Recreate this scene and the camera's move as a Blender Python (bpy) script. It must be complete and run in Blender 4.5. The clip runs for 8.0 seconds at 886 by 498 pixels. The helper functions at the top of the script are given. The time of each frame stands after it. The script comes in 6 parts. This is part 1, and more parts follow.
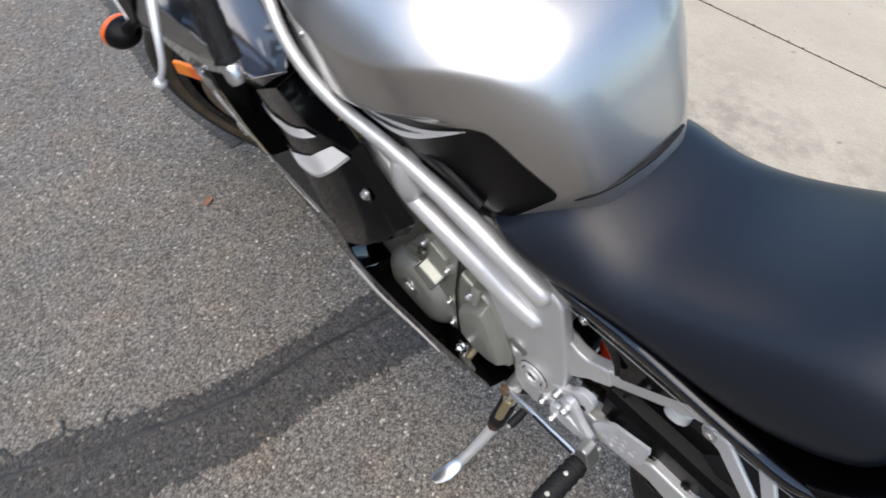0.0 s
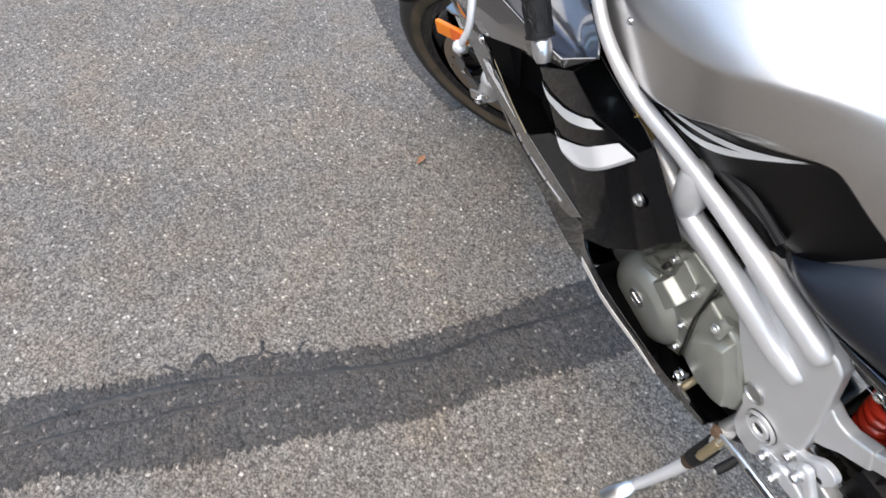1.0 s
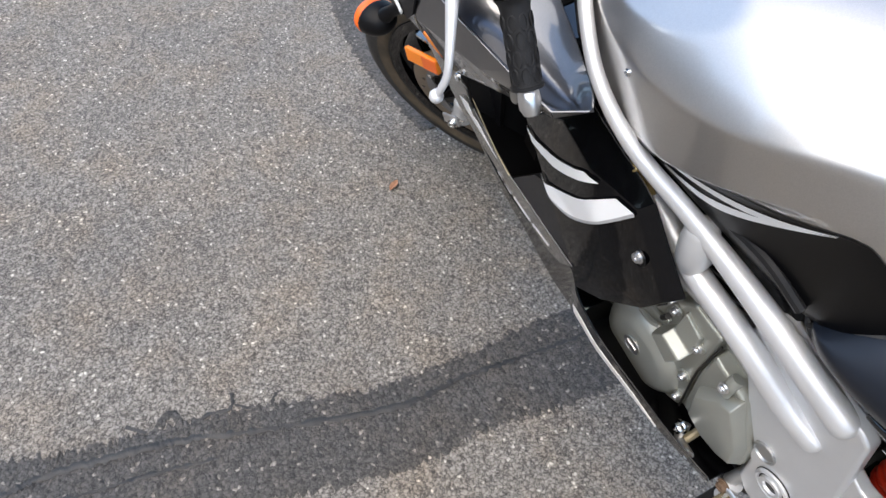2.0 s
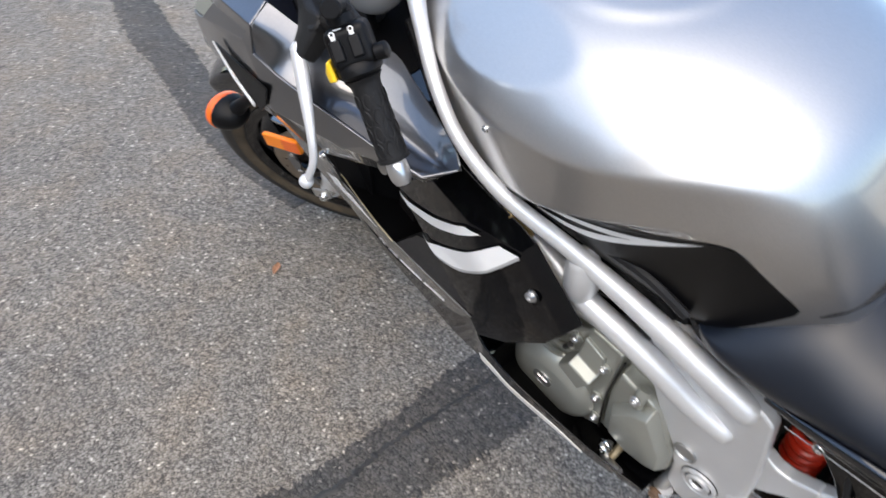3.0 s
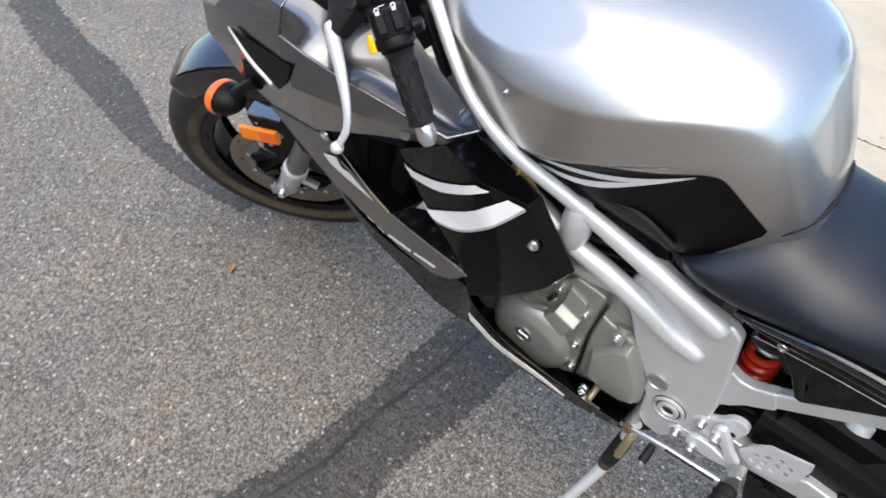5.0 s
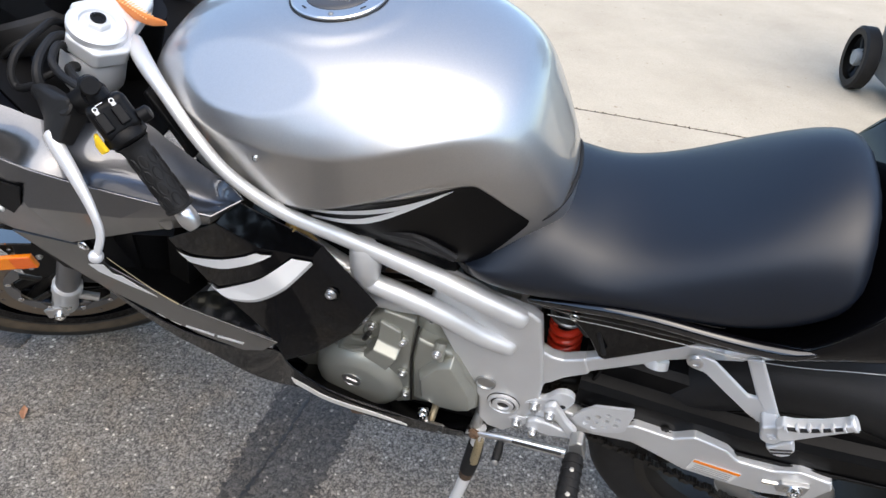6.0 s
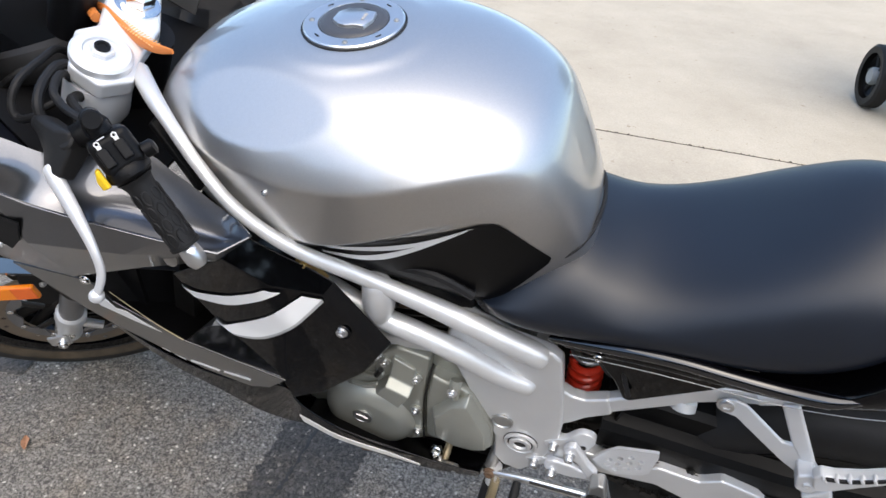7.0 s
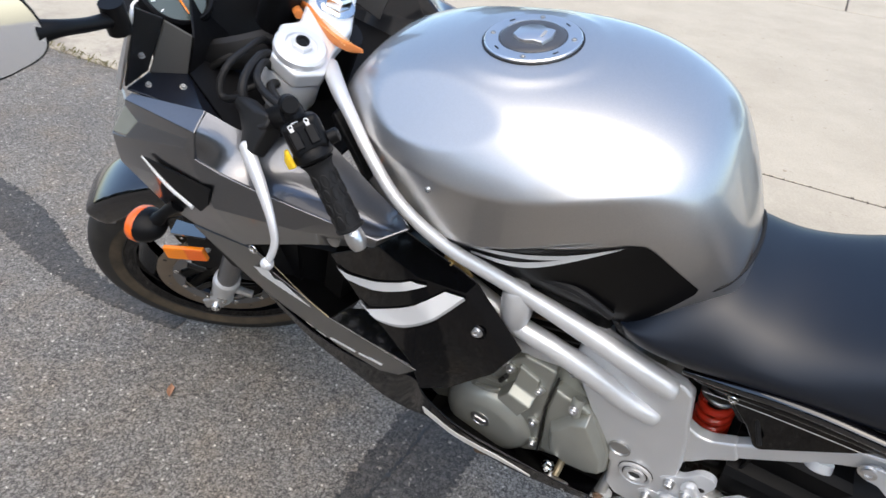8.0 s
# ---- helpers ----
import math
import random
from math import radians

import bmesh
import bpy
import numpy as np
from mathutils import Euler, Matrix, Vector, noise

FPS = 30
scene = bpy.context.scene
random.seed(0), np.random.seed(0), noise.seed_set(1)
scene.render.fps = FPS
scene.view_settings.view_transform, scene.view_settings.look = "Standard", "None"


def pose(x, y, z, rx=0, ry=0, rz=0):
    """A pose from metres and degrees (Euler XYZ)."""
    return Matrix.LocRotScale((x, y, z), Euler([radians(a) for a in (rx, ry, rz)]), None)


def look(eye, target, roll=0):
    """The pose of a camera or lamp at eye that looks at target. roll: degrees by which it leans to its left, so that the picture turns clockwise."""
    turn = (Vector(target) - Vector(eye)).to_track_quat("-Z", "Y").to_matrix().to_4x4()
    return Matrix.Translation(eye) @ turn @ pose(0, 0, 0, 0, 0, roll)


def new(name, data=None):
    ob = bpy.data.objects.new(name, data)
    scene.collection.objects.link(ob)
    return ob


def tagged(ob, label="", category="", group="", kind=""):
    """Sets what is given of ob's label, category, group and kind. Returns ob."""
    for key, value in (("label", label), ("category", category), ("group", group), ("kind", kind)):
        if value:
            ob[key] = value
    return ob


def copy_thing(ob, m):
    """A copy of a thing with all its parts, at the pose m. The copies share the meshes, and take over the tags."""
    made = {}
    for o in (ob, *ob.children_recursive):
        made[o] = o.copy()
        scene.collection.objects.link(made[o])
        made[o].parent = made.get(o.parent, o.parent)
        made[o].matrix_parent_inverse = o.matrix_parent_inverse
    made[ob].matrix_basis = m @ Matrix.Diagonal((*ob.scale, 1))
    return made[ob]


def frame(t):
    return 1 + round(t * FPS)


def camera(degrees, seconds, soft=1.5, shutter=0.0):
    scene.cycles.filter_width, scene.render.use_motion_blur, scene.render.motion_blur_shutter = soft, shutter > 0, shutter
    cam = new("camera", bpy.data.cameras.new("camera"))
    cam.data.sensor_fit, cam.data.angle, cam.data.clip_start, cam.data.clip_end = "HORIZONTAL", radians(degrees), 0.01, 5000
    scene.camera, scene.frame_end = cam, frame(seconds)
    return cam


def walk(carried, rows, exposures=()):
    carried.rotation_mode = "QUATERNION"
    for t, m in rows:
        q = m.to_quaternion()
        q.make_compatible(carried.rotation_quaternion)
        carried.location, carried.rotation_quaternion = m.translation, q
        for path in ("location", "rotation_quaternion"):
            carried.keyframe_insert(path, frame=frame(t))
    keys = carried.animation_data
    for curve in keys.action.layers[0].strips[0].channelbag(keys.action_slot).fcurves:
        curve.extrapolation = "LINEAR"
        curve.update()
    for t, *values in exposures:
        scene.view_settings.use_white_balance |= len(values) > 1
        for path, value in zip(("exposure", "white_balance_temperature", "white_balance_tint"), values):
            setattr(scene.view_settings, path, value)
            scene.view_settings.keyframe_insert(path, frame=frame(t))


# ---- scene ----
cam = camera(64.5, 8.0, shutter=0.25)
PATH = [
    (0, (1.167, -0.774, 1.247), (0.234, 0.279, -0.175), 7.7),
    (0.5, (1.145, -0.868, 1.235), (0.153, 0.097, -0.208), 13.5),
    (1, (1.051, -0.861, 1.219), (-0.063, -0.159, -0.286), 8.4),
    (1.5, (0.98, -0.851, 1.219), (-0.153, -0.137, -0.267), 7.8),
    (1.7, (0.965, -0.84, 1.216), (-0.116, -0.079, -0.285), 9.6),
    (2.8, (0.924, -0.787, 1.205), (-0.11, 0.051, -0.288), 4.5),
    (3, (0.937, -0.822, 1.225), (-0.04, 0.261, -0.143), 5.9),
    (3.5, (0.923, -0.939, 1.218), (0.148, 0.264, -0.18), 8.9),
    (4, (0.912, -1.004, 1.207), (0.192, 0.206, -0.213), 12.9),
    (4.2, (0.912, -1.005, 1.201), (0.118, 0.157, -0.22), 11.4),
    (5.3, (0.913, -1.018, 1.224), (0.192, 0.405, 0.017), 8.6),
    (5.5, (0.919, -1.02, 1.229), (0.299, 0.473, 0.052), 6.9),
    (6, (0.943, -1.004, 1.233), (0.578, 0.596, 0.089), 4.7),
    (6.5, (0.938, -0.986, 1.231), (0.571, 0.608, 0.08), 4.6),
    (7, (0.919, -0.96, 1.231), (0.525, 0.655, 0.12), 4.4),
    (7.5, (0.897, -0.95, 1.228), (0.315, 0.581, 0.08), 5.2),
    (8, (0.902, -0.998, 1.235), (0.178, 0.509, 0.136), 5.7),
]
EXPOSURES = [(0, 1.44, 6850, 8), (0.5, 1.65, 6850, 8), (1, 1.85, 6850, 8), (1.5, 1.85, 6850, 8), (3, 1.75, 6850, 8), (3.5, 1.7, 6850, 8), (4, 1.8, 6850, 8), (5.5, 1.8, 6850, 8), (6, 1.7, 6850, 8), (7, 1.65, 6850, 8), (8, 1.6, 6850, 8)]
walk(cam, [(t, look(eye, target, roll)) for t, eye, target, roll in PATH], EXPOSURES)

# ---- world and light ----
world = bpy.data.worlds.new("sky")
scene.world = world
world.use_nodes = True
SKY_STRENGTH, SUN_STRENGTH = 0.126, 1.05
SUN_EL, SUN_AZ = 61.0, 155.0      # degrees; azimuth from +y, clockwise seen from above
wn = world.node_tree.nodes
sky = wn.new("ShaderNodeTexSky")
sky.sky_type = "NISHITA"
sky.sun_disc = False
sky.sun_elevation, sky.sun_rotation = radians(SUN_EL), radians(SUN_AZ)
sky.air_density, sky.dust_density, sky.ozone_density = 1.0, 1.6, 3.0
wn["Background"].inputs[1].default_value = SKY_STRENGTH
world.node_tree.links.new(sky.outputs[0], wn["Background"].inputs[0])
sun = new("sun", bpy.data.lights.new("sun", "SUN"))
sun.data.energy, sun.data.angle, sun.data.color = SUN_STRENGTH, radians(80), (1.0, 0.88, 0.72)
sun_from = Vector((math.sin(radians(SUN_AZ)) * math.cos(radians(SUN_EL)), math.cos(radians(SUN_AZ)) * math.cos(radians(SUN_EL)), math.sin(radians(SUN_EL))))
sun.matrix_world = look(sun_from * 20, (0, 0, 0))


# ---- materials ----
def material(name):
    m = bpy.data.materials.new(name)
    m.use_nodes = True
    return m, m.node_tree.nodes, m.node_tree.links, m.node_tree.nodes["Principled BSDF"]


def coords(n, l, scale=1.0):
    tc = n.new("ShaderNodeTexCoord")
    mp = n.new("ShaderNodeMapping")
    mp.inputs["Scale"].default_value = (scale, scale, scale)
    l.new(tc.outputs["Object"], mp.inputs["Vector"])
    return mp.outputs[0]


def noise_tex(n, l, vec, scale, detail=4.0, rough=0.6):
    t = n.new("ShaderNodeTexNoise")
    t.inputs["Scale"].default_value, t.inputs["Detail"].default_value, t.inputs["Roughness"].default_value = scale, detail, rough
    l.new(vec, t.inputs["Vector"])
    return t.outputs["Fac"]


def ramp(n, l, fac, stops):
    r = n.new("ShaderNodeValToRGB")
    e = r.color_ramp.elements
    while len(e) < len(stops):
        e.new(0.5)
    for el, (p, c) in zip(e, stops):
        el.position, el.color = p, (*c, 1)
    l.new(fac, r.inputs[0])
    return r.outputs[0]


def mix(n, l, fac, a, b, mode="MIX"):
    m = n.new("ShaderNodeMix")
    m.data_type, m.blend_type = "RGBA", mode
    for sock, v in ((m.inputs[0], fac), (m.inputs[6], a), (m.inputs[7], b)):
        if isinstance(v, (int, float)):
            sock.default_value = v
        elif isinstance(v, tuple):
            sock.default_value = (*v, 1)
        else:
            l.new(v, sock)
    return m.outputs[2]


def bump(n, l, p, height, strength, distance):
    b = n.new("ShaderNodeBump")
    b.inputs["Strength"].default_value, b.inputs["Distance"].default_value = strength, distance
    l.new(height, b.inputs["Height"])
    l.new(b.outputs[0], p.inputs["Normal"])
    return b


def plain(name, color, rough=0.5, metal=0.0, coat=0.0, grain=0.12, scale=60.0, relief=0.15, dist=0.0004, spread=0.12, spec=0.5, gloss=0.03):
    """A painted, moulded or cast surface with slight variation of tone and gloss at two scales."""
    m, n, l, p = material(name)
    v = coords(n, l)
    big, fine = noise_tex(n, l, v, scale * 0.12, 3), noise_tex(n, l, v, scale * 6, 5)
    lo = tuple(c * (1 - grain) for c in color)
    hi = tuple(min(1, c * (1 + grain)) for c in color)
    l.new(ramp(n, l, big, [(0.3, lo), (0.7, hi)]), p.inputs["Base Color"])
    r = n.new("ShaderNodeMapRange")
    r.inputs["To Min"].default_value, r.inputs["To Max"].default_value = max(0.02, rough * (1 - spread)), min(1, rough * (1 + spread))
    l.new(noise_tex(n, l, v, scale, 4), r.inputs["Value"])
    l.new(r.outputs[0], p.inputs["Roughness"])
    p.inputs["Metallic"].default_value, p.inputs["Specular IOR Level"].default_value = metal, spec
    p.inputs["Coat Weight"].default_value, p.inputs["Coat Roughness"].default_value = coat, gloss
    if relief:
        bump(n, l, p, fine, relief, dist)
    return m


def metal_paint(name, color, flake=0.25, rough=0.34, gloss=0.03):
    """Metallic paint under clear lacquer: fine flakes, a soft metal base and a sharp coat."""
    m, n, l, p = material(name)
    v = coords(n, l)
    flakes = n.new("ShaderNodeTexVoronoi")
    flakes.inputs["Scale"].default_value = 1400
    l.new(v, flakes.inputs["Vector"])
    dark, light = tuple(c * (1 - flake) for c in color), tuple(min(1, c * (1 + flake * 0.7)) for c in color)
    grain = ramp(n, l, flakes.outputs["Color"], [(0.2, dark), (0.8, light)])
    l.new(grain, p.inputs["Base Color"])
    p.inputs["Metallic"].default_value = 1.0
    r = n.new("ShaderNodeMapRange")
    r.inputs["To Min"].default_value, r.inputs["To Max"].default_value = rough * 0.9, rough * 1.12
    l.new(noise_tex(n, l, v, 9, 4), r.inputs["Value"])
    l.new(r.outputs[0], p.inputs["Roughness"])
    p.inputs["Coat Weight"].default_value, p.inputs["Coat Roughness"].default_value = 1.0, gloss
    p.inputs["Coat IOR"].default_value = 1.65
    return m


SILVER = metal_paint("silver_metallic_paint", (0.535, 0.524, 0.508), flake=0.05, rough=0.42)
FAIRING = metal_paint("dark_metallic_fairing_paint", (0.135, 0.138, 0.149), flake=0.06, rough=0.32)
GUNMETAL = metal_paint("dark_silver_paint", (0.034, 0.035, 0.038), flake=0.05, rough=0.36, gloss=0.12)
FRAME = plain("satin_silver_frame_paint", (0.64, 0.645, 0.645), rough=0.42, metal=0.55, coat=0.15, grain=0.05)
CLAMP = plain("pale_silver_cast_paint", (0.68, 0.69, 0.70), rough=0.42, metal=0.45, grain=0.05)
GLOSS_BLACK = plain("gloss_black_paint", (0.0015, 0.0015, 0.002), rough=0.08, coat=0.4, grain=0.1, relief=0, spec=0.1, gloss=0.04)
PIANO = plain("polished_black_plastic", (0.002, 0.002, 0.003), rough=0.06, coat=1.0, grain=0.1, relief=0, spec=0.5, gloss=0.03)
CAP_GREY = plain("satin_dark_grey_cap", (0.045, 0.048, 0.055), rough=0.42, grain=0.08, relief=0.1)
DECAL_BLACK = plain("satin_black_decal", (0.002, 0.002, 0.0024), rough=0.30, grain=0.1, relief=0, spec=0.15)
WHITE = plain("white_decal", (0.78, 0.78, 0.77), rough=0.35, grain=0.03, relief=0)
CREAM = plain("dusty_cream_trim", (0.58, 0.565, 0.53), rough=0.5, grain=0.12, relief=0.1)
GREY_DECAL = plain("grey_decal_edge", (0.33, 0.33, 0.33), rough=0.35, relief=0)
PLASTIC = plain("black_moulded_plastic", (0.0035, 0.0035, 0.004), rough=0.45, spec=0.18, grain=0.2, relief=0.25, dist=0.0006)
GUARD = plain("faded_black_plastic", (0.0028, 0.0028, 0.003), rough=0.36, spec=0.11, grain=0.25, relief=0.3, dist=0.0006)
# Paler than DASH; on the cockpit's sunken face it puts light into the colour.
PANEL_GREY = plain("brown_grey_moulded_plastic", (0.135, 0.125, 0.110), spec=0.3, rough=0.5, grain=0.06, relief=0.2, dist=0.0004)
BED_BLUE = plain("blue_black_satin_plastic", (0.007, 0.009, 0.016), spec=0.7, rough=0.34, grain=0.1, relief=0.2, dist=0.0004)
DUST = plain("brown_road_dust", (0.060, 0.045, 0.028), rough=0.8, grain=0.5, scale=120, relief=0.4, dist=0.0006)
FORK_GREY = plain("grey_fork_tube", (0.20, 0.20, 0.205), rough=0.3, metal=0.7, grain=0.1)
DASH = plain("grained_dark_panel", (0.020, 0.019, 0.018), spec=0.4, rough=0.42, grain=0.15, relief=0.3, dist=0.0005)
RUBBER = plain("black_rubber", (0.008, 0.008, 0.0085), spec=0.3, rough=0.6, grain=0.25, relief=0.3, dist=0.0008)
CASE = plain("grey_cast_engine_paint", (0.325, 0.33, 0.292), rough=0.36, metal=0.5, grain=0.08, relief=0.35, dist=0.0006)
ALLOY = plain("bare_aluminium", (0.66, 0.66, 0.66), rough=0.3, metal=0.95, grain=0.06, relief=0.2)
CHROME = plain("bright_plated_steel", (0.78, 0.78, 0.77), rough=0.12, metal=1.0, grain=0.03, relief=0)
STEEL = plain("dull_zinc_steel", (0.42, 0.42, 0.41), rough=0.4, metal=0.85, grain=0.18, relief=0.3)
DARK_STEEL = plain("oily_dark_steel", (0.012, 0.011, 0.010), rough=0.45, metal=0.4, grain=0.4, relief=0.4, dist=0.001)
RUSTY = plain("rusted_steel", (0.11, 0.07, 0.045), rough=0.75, metal=0.3, grain=0.55, scale=150, relief=0.6, dist=0.001)
RED = plain("red_spring_paint", (0.72, 0.045, 0.02), rough=0.35, coat=0.3, grain=0.08)
YELLOW = plain("yellow_plastic", (0.85, 0.55, 0.02), rough=0.4, grain=0.05)
ORANGE = plain("orange_reflector", (0.85, 0.22, 0.008), rough=0.22, coat=0.1, grain=0.1)
AMBER = plain("amber_lens", (0.78, 0.13, 0.012), rough=0.25, coat=0.2, grain=0.08)
LEATHER = plain("orange_leather", (0.55, 0.17, 0.035), rough=0.6, grain=0.25, relief=0.5, dist=0.001)
SPRING = plain("yellowed_spring_steel", (0.30, 0.25, 0.16), rough=0.45, metal=0.6, grain=0.3)
BRASS = plain("brass_yellow_zinc", (0.52, 0.38, 0.17), rough=0.3, metal=1.0, grain=0.15)
LENS = plain("pale_clear_lens", (0.26, 0.28, 0.25), rough=0.15, coat=0.8, grain=0.1)
LEAF = plain("dry_brown_leaf", (0.40, 0.20, 0.11), rough=0.75, grain=0.4, scale=300)
BIN_GREY = plain("grey_bin_plastic", (0.22, 0.24, 0.25), rough=0.5, grain=0.1)
FOLIAGE = plain("dark_green_leaves", (0.045, 0.060, 0.022), rough=0.6, grain=0.5, scale=3, relief=0)
BARK = plain("brown_bark", (0.10, 0.075, 0.055), rough=0.9, grain=0.4, scale=40, relief=0.6, dist=0.01)
LABEL = plain("white_label", (0.72, 0.71, 0.68), rough=0.45, grain=0.04, relief=0)
PRINT = plain("grey_print", (0.30, 0.29, 0.28), rough=0.5, relief=0)


def vinyl():
    m, n, l, p = material("sky_tinted_seat_vinyl")
    v = coords(n, l)
    # Black vinyl; the blue in its base colour stands in for mirrored sky.
    l.new(ramp(n, l, noise_tex(n, l, v, 7, 5), [(0.3, (0.0034, 0.0058, 0.0110)), (0.7, (0.0050, 0.0082, 0.0155))]), p.inputs["Base Color"])
    r = n.new("ShaderNodeMapRange")
    r.inputs["To Min"].default_value, r.inputs["To Max"].default_value = 0.35, 0.43
    l.new(noise_tex(n, l, v, 14, 5), r.inputs["Value"])
    l.new(r.outputs[0], p.inputs["Roughness"])
    cells = n.new("ShaderNodeTexVoronoi")
    cells.inputs["Scale"].default_value = 900
    l.new(v, cells.inputs["Vector"])
    bump(n, l, p, cells.outputs["Distance"], 0.12, 0.0005)
    p.inputs["Specular IOR Level"].default_value = 0.5
    return m


def tyre_rubber():
    m, n, l, p = material("dusty_tyre_rubber")
    v = coords(n, l)
    l.new(ramp(n, l, noise_tex(n, l, v, 18, 6), [(0.35, (0.008, 0.0078, 0.0075)), (0.8, (0.024, 0.022, 0.018))]), p.inputs["Base Color"])
    p.inputs["Roughness"].default_value = 0.62
    bump(n, l, p, noise_tex(n, l, v, 400, 3), 0.3, 0.001)
    return m


def asphalt(name, base, worn, stone, scale=1.0, stones=0.62):
    """Worn asphalt: stones of several sizes and tones in dark binder, with wide faint stains."""
    m, n, l, p = material(name)
    v = coords(n, l, scale)
    warp = n.new("ShaderNodeTexNoise")
    warp.inputs["Scale"].default_value = 90
    l.new(v, warp.inputs["Vector"])
    wv = mix(n, l, 0.012, v, warp.outputs["Color"])
    cells = n.new("ShaderNodeTexVoronoi")
    cells.inputs["Scale"].default_value = 165
    l.new(wv, cells.inputs["Vector"])
    sep = n.new("ShaderNodeSeparateColor")
    l.new(cells.outputs["Color"], sep.inputs[0])
    tone = ramp(n, l, sep.outputs[0], [(0.0, tuple(c * 0.5 for c in base)), (0.45, base), (0.80, worn), (0.965, worn), (0.985, stone), (1.0, stone)])
    edge = ramp(n, l, cells.outputs["Distance"], [(0.30, (1, 1, 1)), (stones, (0.40, 0.39, 0.38))])
    col = mix(n, l, 1.0, tone, edge, "MULTIPLY")
    cells2 = n.new("ShaderNodeTexVoronoi")
    cells2.inputs["Scale"].default_value = 420
    l.new(wv, cells2.inputs["Vector"])
    sep2 = n.new("ShaderNodeSeparateColor")
    l.new(cells2.outputs["Color"], sep2.inputs[0])
    col = mix(n, l, ramp(n, l, sep2.outputs[1], [(0.55, (0, 0, 0)), (0.8, (0.6, 0.6, 0.6))]), col, worn)
    stain = ramp(n, l, noise_tex(n, l, v, 1.6, 5), [(0.3, (0.80, 0.80, 0.80)), (0.7, (1.12, 1.10, 1.06))])
    col = mix(n, l, 1.0, col, stain, "MULTIPLY")
    warm = ramp(n, l, noise_tex(n, l, v, 7, 6), [(0.45, (1, 1, 1)), (0.75, (1.08, 0.98, 0.86))])
    col = mix(n, l, 1.0, col, warm, "MULTIPLY")
    l.new(col, p.inputs["Base Color"])
    p.inputs["Roughness"].default_value = 0.72
    h = n.new("ShaderNodeMath")
    h.operation = "MULTIPLY_ADD"
    l.new(cells.outputs["Distance"], h.inputs[0])
    h.inputs[1].default_value = -1.0
    l.new(noise_tex(n, l, v, 600, 3), h.inputs[2])
    bump(n, l, p, h.outputs[0], 0.75, 0.003)
    return m


def concrete():
    m, n, l, p = material("pale_concrete")
    v = coords(n, l)
    a = ramp(n, l, noise_tex(n, l, v, 2.2, 7, 0.65), [(0.3, (0.38, 0.335, 0.262)), (0.7, (0.47, 0.42, 0.335))])
    b = ramp(n, l, noise_tex(n, l, v, 130, 4), [(0.3, (0.86, 0.86, 0.86)), (0.7, (1.06, 1.06, 1.06))])
    col = mix(n, l, 1.0, a, b, "MULTIPLY")
    spots = ramp(n, l, noise_tex(n, l, v, 26, 3, 0.5), [(0.70, (1, 1, 1)), (0.76, (0.62, 0.57, 0.50))])
    col = mix(n, l, 1.0, col, spots, "MULTIPLY")
    pits = n.new("ShaderNodeTexVoronoi")
    pits.inputs["Scale"].default_value = 34
    l.new(v, pits.inputs["Vector"])
    col = mix(n, l, 1.0, col, ramp(n, l, pits.outputs["Distance"], [(0.03, (0.55, 0.50, 0.43)), (0.08, (1, 1, 1))]), "MULTIPLY")
    sep = n.new("ShaderNodeSeparateXYZ")
    l.new(v, sep.inputs[0])
    band = n.new("ShaderNodeMapRange")
    band.inputs["From Min"].default_value, band.inputs["From Max"].default_value = 1.75, 1.1
    l.new(sep.outputs[1], band.inputs["Value"])
    soil = n.new("ShaderNodeMath")
    soil.operation = "MULTIPLY"
    l.new(band.outputs[0], soil.inputs[0])
    l.new(ramp(n, l, noise_tex(n, l, v, 5.5, 9, 0.75), [(0.46, (0, 0, 0)), (0.60, (0.8, 0.8, 0.8))]), soil.inputs[1])
    col = mix(n, l, soil.outputs[0], col, (0.20, 0.17, 0.14))
    l.new(col, p.inputs["Base Color"])
    p.inputs["Roughness"].default_value = 0.85
    bump(n, l, p, noise_tex(n, l, v, 220, 5), 0.35, 0.002)
    return m


VINYL, TYRE = vinyl(), tyre_rubber()
ASPHALT = asphalt("worn_asphalt", (0.185, 0.170, 0.150), (0.30, 0.28, 0.25), (0.68, 0.645, 0.57))
TAR = asphalt("tar_patch", (0.052, 0.050, 0.048), (0.095, 0.090, 0.084), (0.30, 0.28, 0.25), stones=0.9)
SEAM = plain("black_seam_tar", (0.028, 0.027, 0.026), rough=0.55, grain=0.4, scale=90, relief=0.5, dist=0.002)
CONCRETE = concrete()
JOINT_DIRT = plain("joint_dirt", (0.05, 0.04, 0.03), rough=0.9, grain=0.4, scale=200)


